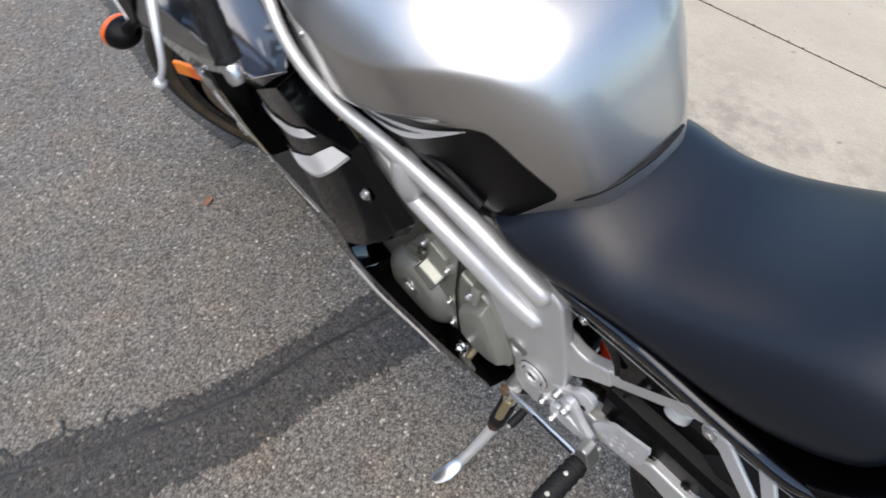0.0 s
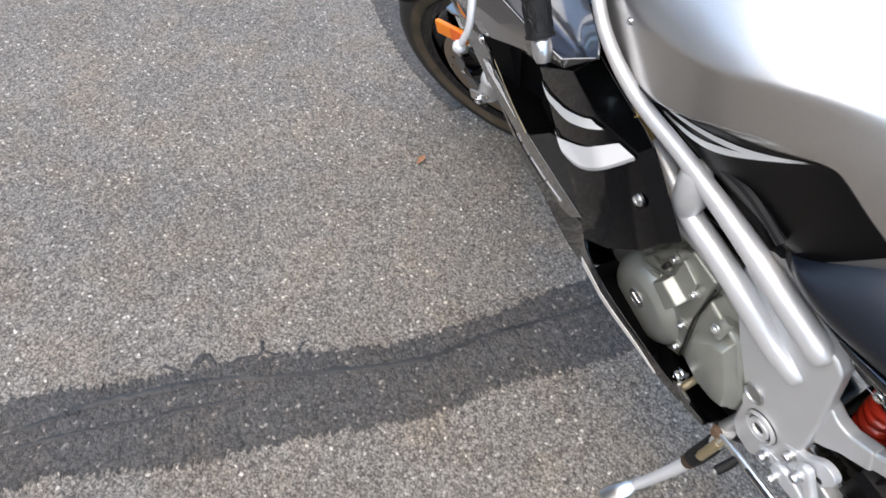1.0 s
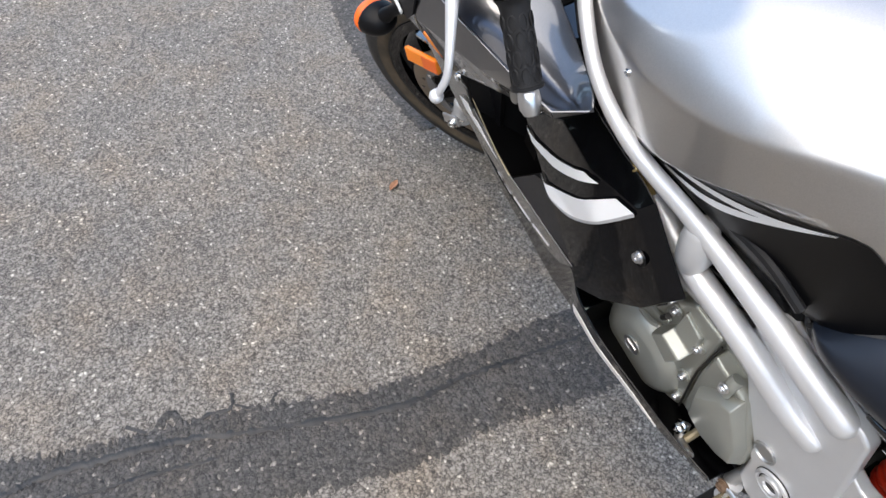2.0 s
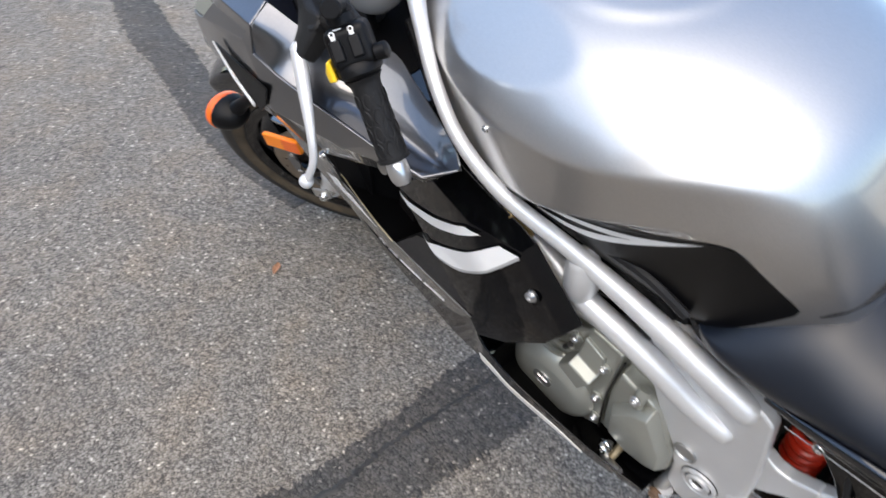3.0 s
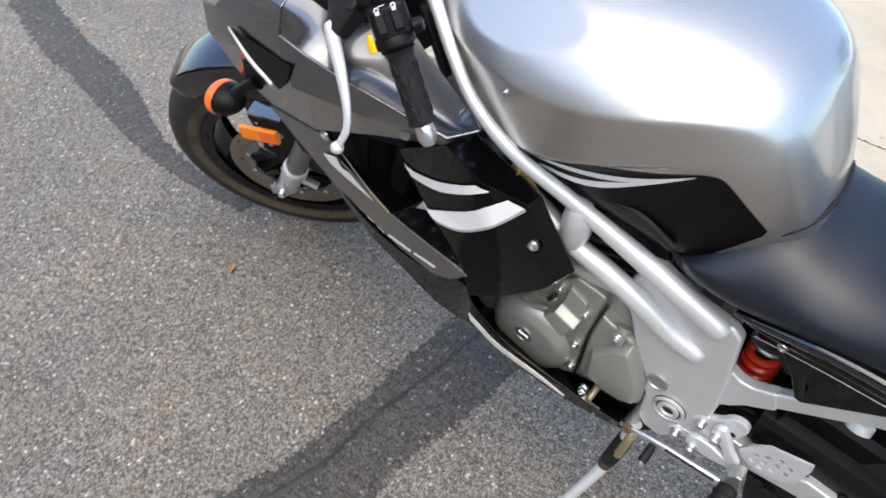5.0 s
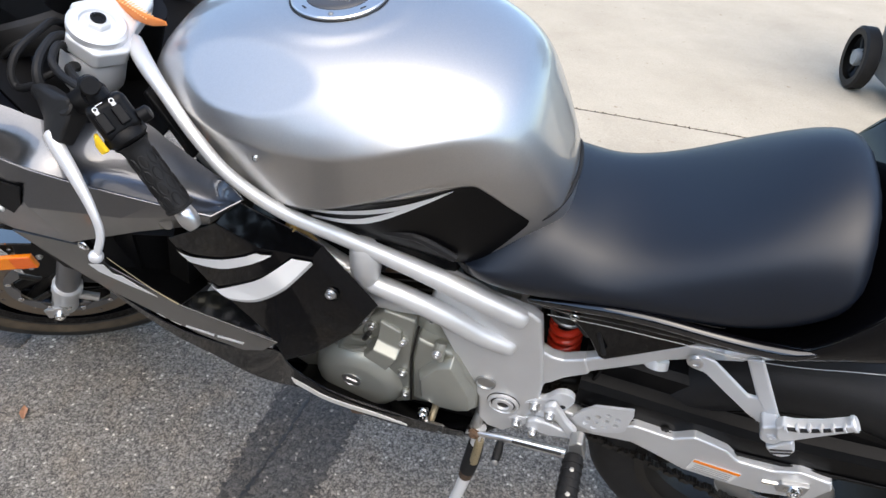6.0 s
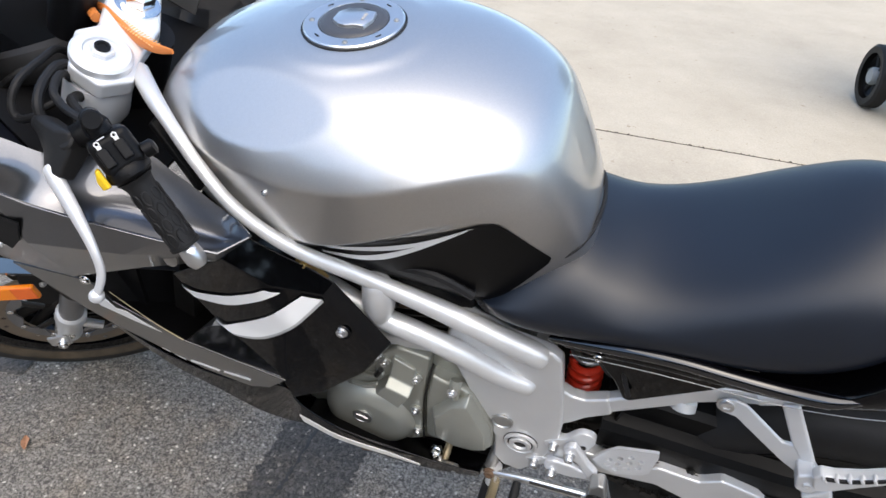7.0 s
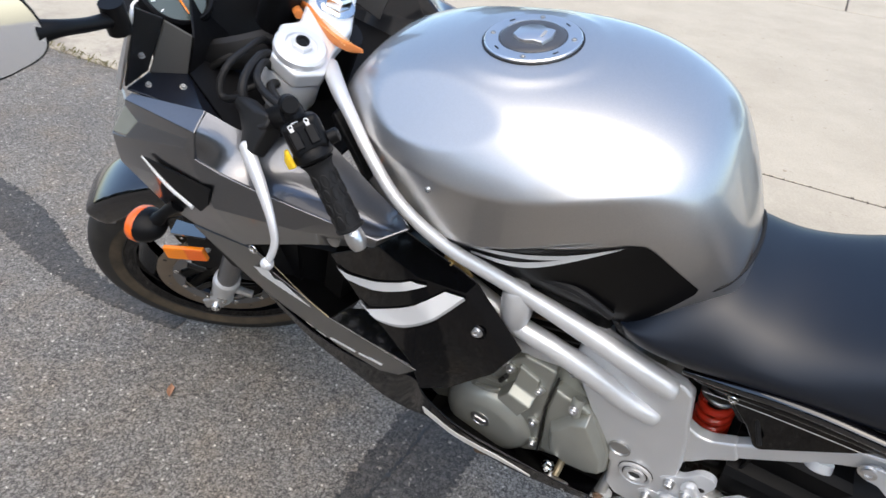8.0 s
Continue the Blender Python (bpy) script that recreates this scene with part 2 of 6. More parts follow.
# ---- mesh helpers ----
def part(name, bm, mat, parent=None, label="", bev=0.0, seg=2, sub=0, solid=0.0, sharp=35.0):
    """Links a bmesh as one mesh object under a thing or a part."""
    bmesh.ops.recalc_face_normals(bm, faces=bm.faces)
    me = bpy.data.meshes.new(name)
    bm.edges.index_update()
    rim = [e.index for e in bm.edges if len(e.link_faces) == 1]
    bm.to_mesh(me)
    bm.free()
    for poly in me.polygons:
        poly.use_smooth = True
    if not bev and not sub:
        me.set_sharp_from_angle(angle=radians(sharp))
        if solid:
            for i in rim:
                me.edges[i].use_edge_sharp = True
    me.materials.append(mat)
    ob = new(name, me)
    if parent:
        ob.parent = parent
    if label:
        ob["label"] = label
    if solid:
        md = ob.modifiers.new("thickness", "SOLIDIFY")
        md.thickness, md.offset = solid, -1
    if sub:
        md = ob.modifiers.new("round", "SUBSURF")
        md.levels = md.render_levels = sub
    if bev:
        md = ob.modifiers.new("edge", "BEVEL")
        md.width, md.segments, md.limit_method, md.angle_limit, md.harden_normals = bev, seg, "ANGLE", radians(28), True
    return ob


def spline(pts, steps=6, closed=False):
    pts = [Vector(p) for p in pts]
    if len(pts) < 3 and not closed:
        return pts
    out, k = [], len(pts)
    for i in range(k if closed else k - 1):
        p0 = pts[(i - 1) % k] if closed or i else pts[0] * 2 - pts[1]
        p1, p2 = pts[i], pts[(i + 1) % k]
        p3 = pts[(i + 2) % k] if closed or i + 2 < k else p2 * 2 - p1
        for s in range(steps):
            t = s / steps
            out.append(0.5 * ((2 * p1) + (p2 - p0) * t + (2 * p0 - 5 * p1 + 4 * p2 - p3) * t * t + (3 * p1 - p0 - 3 * p2 + p3) * t ** 3))
    if not closed:
        out.append(pts[-1])
    return out


def loft(rings, cap=True, wrap=True, bm=None):
    bm = bm or bmesh.new()
    rows = [[bm.verts.new(p) for p in r] for r in rings]
    k = len(rows[0])
    for a, b in zip(rows, rows[1:]):
        for i in range(k if wrap else k - 1):
            bm.faces.new((a[i], a[(i + 1) % k], b[(i + 1) % k], b[i]))
    if cap and wrap:
        bm.faces.new(rows[0][::-1])
        bm.faces.new(rows[-1])
    return bm


def tube(pts, r, seg=14, steps=6, flat=1.0, bm=None, dome=False):
    """A round or flattened bar along a smooth line; r may be a list, one radius a point."""
    rs = r if isinstance(r, (list, tuple)) else [r] * len(pts)
    line = spline(pts, steps)
    rad = [v.x for v in spline([(q, 0, 0) for q in rs], steps)]
    if dome:
        t0, t1 = (line[1] - line[0]).normalized(), (line[-1] - line[-2]).normalized()
        line = [line[0] - t0 * rad[0] * 0.55, line[0] - t0 * rad[0] * 0.35] + line + [line[-1] + t1 * rad[-1] * 0.35, line[-1] + t1 * rad[-1] * 0.55]
        rad = [rad[0] * 0.45, rad[0] * 0.8] + rad + [rad[-1] * 0.8, rad[-1] * 0.45]
    rings, side = [], None
    for i, p in enumerate(line):
        t = (line[min(i + 1, len(line) - 1)] - line[max(i - 1, 0)]).normalized()
        if side is None:
            side = t.cross(Vector((0, 1, 0)) if abs(t.y) < 0.9 else Vector((1, 0, 0))).normalized()
        side = (side - t * side.dot(t)).normalized()
        other = t.cross(side)
        rings.append([p + rad[i] * (math.cos(a) * side + flat * math.sin(a) * other) for a in (2 * math.pi * j / seg for j in range(seg))])
    return loft(rings, bm=bm)


def prism(outline, y0, y1, bm=None, shift=0.0):
    """A flat outline in (x, z), thick from y0 to y1. shift: (dy per x) tilt about the upright axis."""
    bm = bm or bmesh.new()
    rows = [[bm.verts.new((x, y + shift * (x - outline[0][0]), z)) for x, z in outline] for y in (y0, y1)]
    k = len(outline)
    for i in range(k):
        bm.faces.new((rows[0][i], rows[0][(i + 1) % k], rows[1][(i + 1) % k], rows[1][i]))
    bm.faces.new(rows[0])
    bm.faces.new(rows[1][::-1])
    return bm


def rounded(outline, steps=4):
    """The same outline with its corners run into smooth curves."""
    return [(q.x, q.z) for q in spline([(x, 0, z) for x, z in outline], steps, closed=True)]


def lathe(profile, origin=(0, 0, 0), axis=(0, 0, 1), seg=28, bm=None, cap=True):
    """A turned form: profile of (radius, height along the axis)."""
    ax = Vector(axis).normalized()
    u = ax.orthogonal().normalized()
    w = ax.cross(u)
    o = Vector(origin)
    rings = [[o + ax * h + max(r, 1e-4) * (math.cos(a) * u + math.sin(a) * w) for a in (2 * math.pi * j / seg for j in range(seg))] for r, h in profile]
    return loft(rings, bm=bm, cap=cap)


def facets(verts, faces, bm=None):
    bm = bm or bmesh.new()
    vs = [bm.verts.new(v) for v in verts]
    for f in faces:
        bm.faces.new([vs[i] for i in f])
    bmesh.ops.delete(bm, geom=[v for v in bm.verts if not v.link_faces], context="VERTS")
    return bm


def box(size, m=None, bm=None):
    bm = bm or bmesh.new()
    made = bmesh.ops.create_cube(bm, size=1)["verts"]
    bmesh.ops.transform(bm, verts=made, matrix=(m or Matrix()) @ Matrix.Diagonal((*size, 1)))
    return bm


def grid(rows, bm=None):
    return loft(rows, cap=False, wrap=False, bm=bm)


def bolt(p, axis, r, parent, mat=CHROME, name="bolt", h=None):
    """A hexagon or socket head on a washer, with a recess."""
    h = h or r * 0.8
    bm = lathe([(r * 1.35, 0), (r * 1.35, h * 0.2), (r * 1.02, h * 0.22), (r, h * 0.85), (r * 0.85, h), (r * 0.5, h), (r * 0.45, h * 0.6), (0.0, h * 0.6)], p, axis, seg=12)
    return part(name, bm, mat, parent)


def empty(name, label="", category="", group="", kind=""):
    return tagged(new(name), label, category, group, kind)


from mathutils.bvhtree import BVHTree


def skin(ob):
    """A function that lays a point (x, z) on the outer left side of a part, lifted off it."""
    dg = bpy.context.evaluated_depsgraph_get()
    me = ob.evaluated_get(dg).to_mesh()
    tree = BVHTree.FromPolygons([v.co for v in me.vertices], [q.vertices[:] for q in me.polygons])
    ob.evaluated_get(dg).to_mesh_clear()

    def on(x, z, lift):
        hit, nrm, _, _ = tree.ray_cast(Vector((x, -0.5, z)), Vector((0, 1, 0)))
        if not hit:
            hit, nrm, _, _ = tree.find_nearest(Vector((x, -0.2, z)))
        return hit + nrm * (lift if nrm.y < 0 else -lift)
    return on


def band(on, name, top, low, lift, mat, parent, label, cols=8):
    """A thin decal between two lines of (x, z), laid on a surface."""
    a, b = spline([(x, 0, z) for x, z in top], 8), spline([(x, 0, z) for x, z in low], 8)
    rows = [[on(q.x + (r.x - q.x) * k / cols, q.z + (r.z - q.z) * k / cols, lift) for k in range(cols + 1)] for q, r in zip(a, b)]
    return part(name, grid(rows), mat, parent, label, sharp=80)


# ---- ground ----
def ground_sheet():
    bm = bmesh.new()
    xs = [-400, -60, -12, -5, -3, -2, -1, 0, 1, 2, 3, 5, 12, 60, 400]
    rows = [[(x, y, 0.0) for x in xs] for y in xs]
    grid(rows, bm)
    ob = part("ground", bm, ASPHALT)
    return tagged(ob, "worn grey asphalt road with pale stones and faint stains", "road", kind="structure")


ground_sheet()


def ribbon(name, line, widths, z, mat, label, category, jag=0.012, seed=3, thick=0.0025, steps=14):
    """A thin poured strip on the ground along a line, with ragged edges."""
    rnd = random.Random(seed)
    mid = spline([(x, y, 0) for x, y in line], steps)
    wid = [v.x for v in spline([(w, 0, 0) for w in widths], steps)]
    top = []
    for i, p in enumerate(mid):
        t = (mid[min(i + 1, len(mid) - 1)] - mid[max(i - 1, 0)]).normalized()
        s = Vector((-t.y, t.x, 0))
        a, b = wid[i] / 2 + rnd.uniform(-jag, jag), wid[i] / 2 + rnd.uniform(-jag, jag)
        top.append([p + s * a + Vector((0, 0, z)), p + s * a * 0.94 + Vector((0, 0, z + thick)), p - s * b * 0.94 + Vector((0, 0, z + thick)), p - s * b + Vector((0, 0, z))])
    ob = part(name, grid(top), mat, sharp=80)
    return tagged(ob, label, category, kind="structure")


ribbon("tar_patch", [(0.24, -1.9), (0.276, -1.21), (0.312, -1.05), (0.346, -0.90), (0.375, -0.72), (0.430, -0.50), (0.434, -0.30), (0.446, -0.12), (0.45, 0.3), (0.43, 1.04)],
       [0.15, 0.172, 0.172, 0.195, 0.185, 0.172, 0.165, 0.20, 0.20, 0.18], 0.0005, TAR, "dark tar repair strip across the grey asphalt", "tar strip", jag=0.009, seed=4, steps=40)
ribbon("tar_seam", [(0.235, -1.9), (0.260, -1.21), (0.256, -1.07), (0.276, -0.93), (0.297, -0.83), (0.345, -0.68), (0.400, -0.47), (0.398, -0.34), (0.41, -0.2), (0.42, -0.04), (0.42, 0.3)],
       [0.010, 0.010, 0.012, 0.016, 0.012, 0.009, 0.014, 0.010, 0.008, 0.008, 0.008], 0.003, SEAM, "black crack seam along the tar strip", "crack seam", jag=0.004, seed=9, thick=0.0015, steps=24)
ribbon("tar_seam", [(0.285, -1.3), (0.300, -1.12), (0.318, -1.0), (0.332, -0.9), (0.352, -0.80)], [0.006, 0.007, 0.006, 0.008, 0.004], 0.003, SEAM, "thin crack in the tar strip", "crack seam", jag=0.003, seed=19, thick=0.0012, steps=16)
for k, (line, w) in enumerate((([(0.285, -0.856), (0.262, -0.80), (0.266, -0.755), (0.236, -0.742)], 0.007), ([(0.262, -0.745), (0.290, -0.71), (0.300, -0.69)], 0.006), ([(0.300, -0.69), (0.276, -0.672), (0.270, -0.655)], 0.005), ([(0.262, -0.885), (0.236, -0.868), (0.234, -0.848), (0.268, -0.842)], 0.016), ([(0.25, -0.90), (0.222, -0.93)], 0.005))):
    ribbon("tar_spur", line, [w] * len(line), 0.0006, SEAM if k != 3 else TAR, "short black crack branching off the tar strip", "crack", jag=0.002, seed=30 + k, thick=0.0015, steps=8)
ribbon("tar_patch", [(-2.9, 0.75), (-2.0, 0.30), (-1.44, 0.125), (-1.2, 0.092), (-0.95, 0.032), (-0.73, -0.028), (-0.5, -0.045), (-0.3, -0.03)],
       [0.16, 0.15, 0.155, 0.155, 0.13, 0.085, 0.06, 0.05], 0.0005, TAR, "dark curved tar strip on the asphalt beside the front wheel", "tar strip", jag=0.008, seed=12, steps=30)


# ---- motorcycle: leaning on its side stand ----
LEAN_DEG = 13.5
bike = empty("motorcycle", "silver and black sport motorcycle leaning on its side stand on asphalt", "motorcycle")
bike.matrix_basis = pose(0, 0, 0, LEAN_DEG)
STEER, RAKE = 31.0, 24.0
WHEEL = Matrix.Translation((-0.108, 0.052, 0.293)) @ pose(0, 0, 0, 0, RAKE, 0) @ pose(0, 0, 0, 0, 0, STEER)   # wheel frame: y along the axle
LEG_Y = 0.100
AXLE_L, AXLE_R = WHEEL @ Vector((0, -LEG_Y, 0)), WHEEL @ Vector((0, LEG_Y, 0))
CAP_L = Vector((0.364, -0.098, 1.007))
FORK_UP = (CAP_L - AXLE_L).normalized()
CAP_R = CAP_L + (AXLE_R - AXLE_L)
_y = (CAP_R - CAP_L).normalized()
_z = (FORK_UP - _y * FORK_UP.dot(_y)).normalized()
_x = _y.cross(_z)
FORK = Matrix((_x, _y, _z)).transposed().to_4x4()          # clamp frame: z up the fork legs, x to the rear
LEG_X = -0.03
FORK.translation = (CAP_L + CAP_R) / 2 - FORK.to_3x3() @ Vector((LEG_X, 0, 0))


def fork_space(bm):
    bmesh.ops.transform(bm, verts=bm.verts, matrix=FORK)
    return bm


def wheel_space(bm):
    bmesh.ops.transform(bm, verts=bm.verts, matrix=WHEEL)
    return bm


FILLER, FILLER_UP = Vector((0.625, 0.0, 1.0335)), Vector((-0.05, 0.0, 1.0)).normalized()


def tank():
    st = [  # x, top, crease half-width and z, bulge foot half-width and z, recess half-width, foot half-width and z, softness of crease and lip
        (0.392, 0.935, 0.055, 0.925, 0.060, 0.900, 0.058, 0.050, 0.850, 0.0),
        (0.412, 0.980, 0.098, 0.950, 0.104, 0.895, 0.100, 0.090, 0.840, 0.0),
        (0.455, 1.006, 0.128, 0.948, 0.130, 0.862, 0.120, 0.110, 0.820, 0.0),
        (0.520, 1.024, 0.166, 0.946, 0.157, 0.838, 0.142, 0.130, 0.810, 0.0),
        (0.600, 1.034, 0.184, 0.942, 0.171, 0.836, 0.152, 0.138, 0.800, 0.0),
        (0.680, 1.036, 0.187, 0.950, 0.173, 0.866, 0.150, 0.130, 0.758, 0.0),
        (0.740, 1.030, 0.179, 0.962, 0.167, 0.894, 0.146, 0.124, 0.735, 0.10),
        (0.790, 1.018, 0.161, 0.967, 0.153, 0.908, 0.138, 0.118, 0.715, 0.38),
        (0.830, 1.003, 0.140, 0.966, 0.136, 0.909, 0.125, 0.112, 0.712, 0.70),
        (0.856, 0.988, 0.118, 0.958, 0.120, 0.900, 0.113, 0.105, 0.720, 0.90),
        (0.873, 0.968, 0.098, 0.944, 0.106, 0.887, 0.102, 0.098, 0.735, 1.0),
        (0.890, 0.934, 0.074, 0.922, 0.093, 0.872, 0.093, 0.091, 0.740, 1.0),
        (0.912, 0.880, 0.062, 0.871, 0.078, 0.840, 0.079, 0.078, 0.750, 1.0),
        (0.930, 0.830, 0.047, 0.825, 0.056, 0.800, 0.057, 0.056, 0.760, 1.0)]
    rings = []
    for x, zt, yc, zc, yb, zb, yr, yl, zl, k in st:
        h = zt - zc
        half = [(0, zt), (yc * 0.22, zt - h * 0.02), (yc * 0.44, zt - h * 0.08), (yc * 0.64, zt - h * 0.20), (yc * 0.80, zt - h * 0.42), (yc * 0.92, zt - h * 0.70), (yc * 0.985, zt - h * 0.93),
                (yc, zc), (yc - 0.0012, zc - 0.006), (yc * 0.5 + yb * 0.5 - 0.0015, zc * 0.5 + zb * 0.5), (yb, zb + 0.008), (yb - 0.003, zb), (yr, zb - 0.006), (yr * 0.4 + yl * 0.6, zb * 0.4 + zl * 0.6), (yl, zl)]
        for i in range(13):                                # towards the rear the crease melts into one round shoulder
            w = radians(90 * (min(i, 12) / 12) ** 0.95)
            soft = (yb * math.sin(w) ** 0.85, zb - 0.012 + (zt - zb + 0.012) * max(0.0, math.cos(w)) ** 0.62)
            half[i] = tuple(p0 * (1 - k) + p1 * k for p0, p1 in zip(half[i], soft))
        rings.append([(x, -y, z) for y, z in half[::-1]] + [(x, y, z) for y, z in half[1:]])
    ob = part("fuel_tank", loft(rings), SILVER, bike, "silver metallic fuel tank with black side decals", sub=3)
    # flat oval hollows for the handlebar, pressed into both front shoulders, and a flat seat in a shallow dish round the filler
    me = bpy.data.meshes.new_from_object(ob.evaluated_get(bpy.context.evaluated_depsgraph_get()))
    flats = []
    for side in (-1, 1):
        near = min((v for v in me.vertices if v.co.z > 0.93), key=lambda v: (v.co.x - 0.548) ** 2 + (v.co.y - 0.126 * side) ** 2)
        flats.append((near.co.copy() - near.normal * 0.0075, near.normal.copy()))
    for v in me.vertices:
        for q, nrm in flats:
            over = (v.co - q).dot(nrm)
            if over > 0 and v.co.y * q.y > 0:
                v.co -= nrm * over * min(1.0, over / 0.0012)
        d = (v.co - FILLER).length
        if d < 0.096 and v.co.z > 0.99:
            flat = FILLER.z - 0.0015 + (FILLER.x - v.co.x) * FILLER_UP.x / FILLER_UP.z
            k = max(0.0, min(1.0, (0.096 - d) / 0.032))
            k = k * k * (3 - 2 * k)
            v.co.z += (flat - v.co.z) * k - 0.0016 * max(0.0, 1 - abs(d - 0.072) / 0.012)
    ob.modifiers.clear()
    ob.data = me
    return ob


tank_ob = tank()


def cap():
    c, up = FILLER, FILLER_UP
    u = up.orthogonal().normalized()
    w = up.cross(u)
    part("filler_gap", lathe([(0.0585, -0.004), (0.0585, -0.0009), (0.054, -0.0009), (0.054, -0.004)], c, up, 56, cap=False), DARK_STEEL, tank_ob, "dark gap round the filler ring")
    ring = lathe([(0.0385, 0.0012), (0.0395, 0.0026), (0.0545, 0.0026), (0.0560, 0.0012), (0.0560, -0.004), (0.0385, -0.004)], c, up, 56, cap=False)
    part("filler_ring", ring, ALLOY, tank_ob, "bright aluminium filler ring")
    lid = lathe([(0.0382, -0.004), (0.0382, 0.0024), (0.036, 0.0042), (0.030, 0.0048), (0.0, 0.0050)], c, up, 44)
    part("filler_cap", lid, CAP_GREY, tank_ob, "dark grey filler cap with bright key flap")
    well = lathe([(0.0205, 0.0046), (0.0205, 0.0056), (0.0, 0.0056)], c + u * 0.002, up, 28)
    part("lock_well", well, DARK_STEEL, tank_ob, "dark round lock well")
    key = [(-0.020, -0.011), (-0.010, -0.020), (0.000, -0.022), (0.008, -0.019), (0.020, -0.021), (0.025, -0.004), (0.023, 0.012), (0.012, 0.014), (0.004, 0.018), (-0.010, 0.015), (-0.019, 0.006)]
    bm = bmesh.new()
    rows = [[bm.verts.new(c + up * h + Vector((x * k, y * k, 0.05 * x))) for x, y in key] for h, k in ((0.0045, 1.0), (0.0080, 0.97), (0.0088, 0.90))]
    for a, b in zip(rows, rows[1:]):
        for i in range(len(key)):
            bm.faces.new((a[i], a[(i + 1) % len(key)], b[(i + 1) % len(key)], b[i]))
    bm.faces.new(rows[-1])
    part("key_flap", bm, ALLOY, tank_ob, "bright key flap")
    part("flap_print", box((0.0035, 0.014, 0.0006), Matrix.Translation(c + up * 0.0090 + Vector((0.014, -0.002, 0.0008)))), PRINT, tank_ob, "grey print bar")
    for i in range(8):
        a = radians(10 + 45 * i)
        d = math.cos(a) * u + math.sin(a) * w
        q = c + 0.0470 * d + up * 0.0024
        if i % 2:
            bolt(q, up, 0.0026, tank_ob, STEEL, "cap_bolt", 0.0016)
        else:
            # A dark bar on the ring paints the shade inside a slot.
            part("cap_slot", tube([q - d.cross(up) * 0.0035, q + d.cross(up) * 0.0035], 0.0011, 6), DARK_STEEL, tank_ob, "dark oval bar drawn as a slot in the ring")


cap()
bolt(skin(tank_ob)(0.583, 0.926, 0.0), (0, -1, -0.1), 0.0030, tank_ob, CHROME, "tank_screw", 0.003)


def seat():
    st = [  # x, centre height, shoulder half-width, shoulder z, edge half-width, edge z
        (0.798, 0.748, 0.088, 0.748, 0.108, 0.742),
        (0.820, 0.774, 0.098, 0.770, 0.130, 0.748),
        (0.845, 0.801, 0.104, 0.793, 0.138, 0.750),
        (0.875, 0.821, 0.102, 0.809, 0.140, 0.748),
        (0.905, 0.833, 0.100, 0.817, 0.138, 0.746),
        (0.932, 0.827, 0.100, 0.812, 0.136, 0.748),
        (0.975, 0.812, 0.104, 0.799, 0.135, 0.752),
        (1.03, 0.821, 0.111, 0.809, 0.137, 0.759),
        (1.085, 0.850, 0.115, 0.834, 0.140, 0.764),
        (1.135, 0.884, 0.117, 0.861, 0.142, 0.772),
        (1.185, 0.915, 0.116, 0.884, 0.142, 0.789),
        (1.225, 0.929, 0.111, 0.898, 0.140, 0.818),
        (1.254, 0.922, 0.101, 0.890, 0.132, 0.850)]
    rings = []
    for x, zt, ys, zs, ye, ze in st:
        half = [(0, zt), (ys * 0.35, zt - 0.001), (ys * 0.7, zt - (zt - zs) * 0.35), (ys, zs), (ys * 0.45 + ye * 0.55 + 0.006, zs * 0.55 + ze * 0.45), (ye, ze + 0.016), (ye - 0.004, ze), (ye - 0.012, ze - 0.024), (0, ze - 0.024)]
        rings.append([(x, -y, z) for y, z in half[::-1]] + [(x, y, z) for y, z in half[1:-1]])
    ob = part("seat", loft(rings), VINYL, bike, "black vinyl rider seat with the sky's blue tinted into its colour", sub=2)
    # Added black bead that draws the dark gap line between tank and seat.
    part("seat_gap_line", tube([(0.808, -0.118, 0.748), (0.845, -0.105, 0.786), (0.869, -0.0965, 0.806), (0.890, -0.0885, 0.825), (0.908, -0.078, 0.839), (0.919, -0.057, 0.845), (0.924, -0.036, 0.848), (0.927, 0.0, 0.849), (0.924, 0.036, 0.848), (0.919, 0.057, 0.845)], 0.0026, 8, steps=5), RUBBER, ob, "black bead drawn as the dark gap between seat and tank")
    return ob


seat()


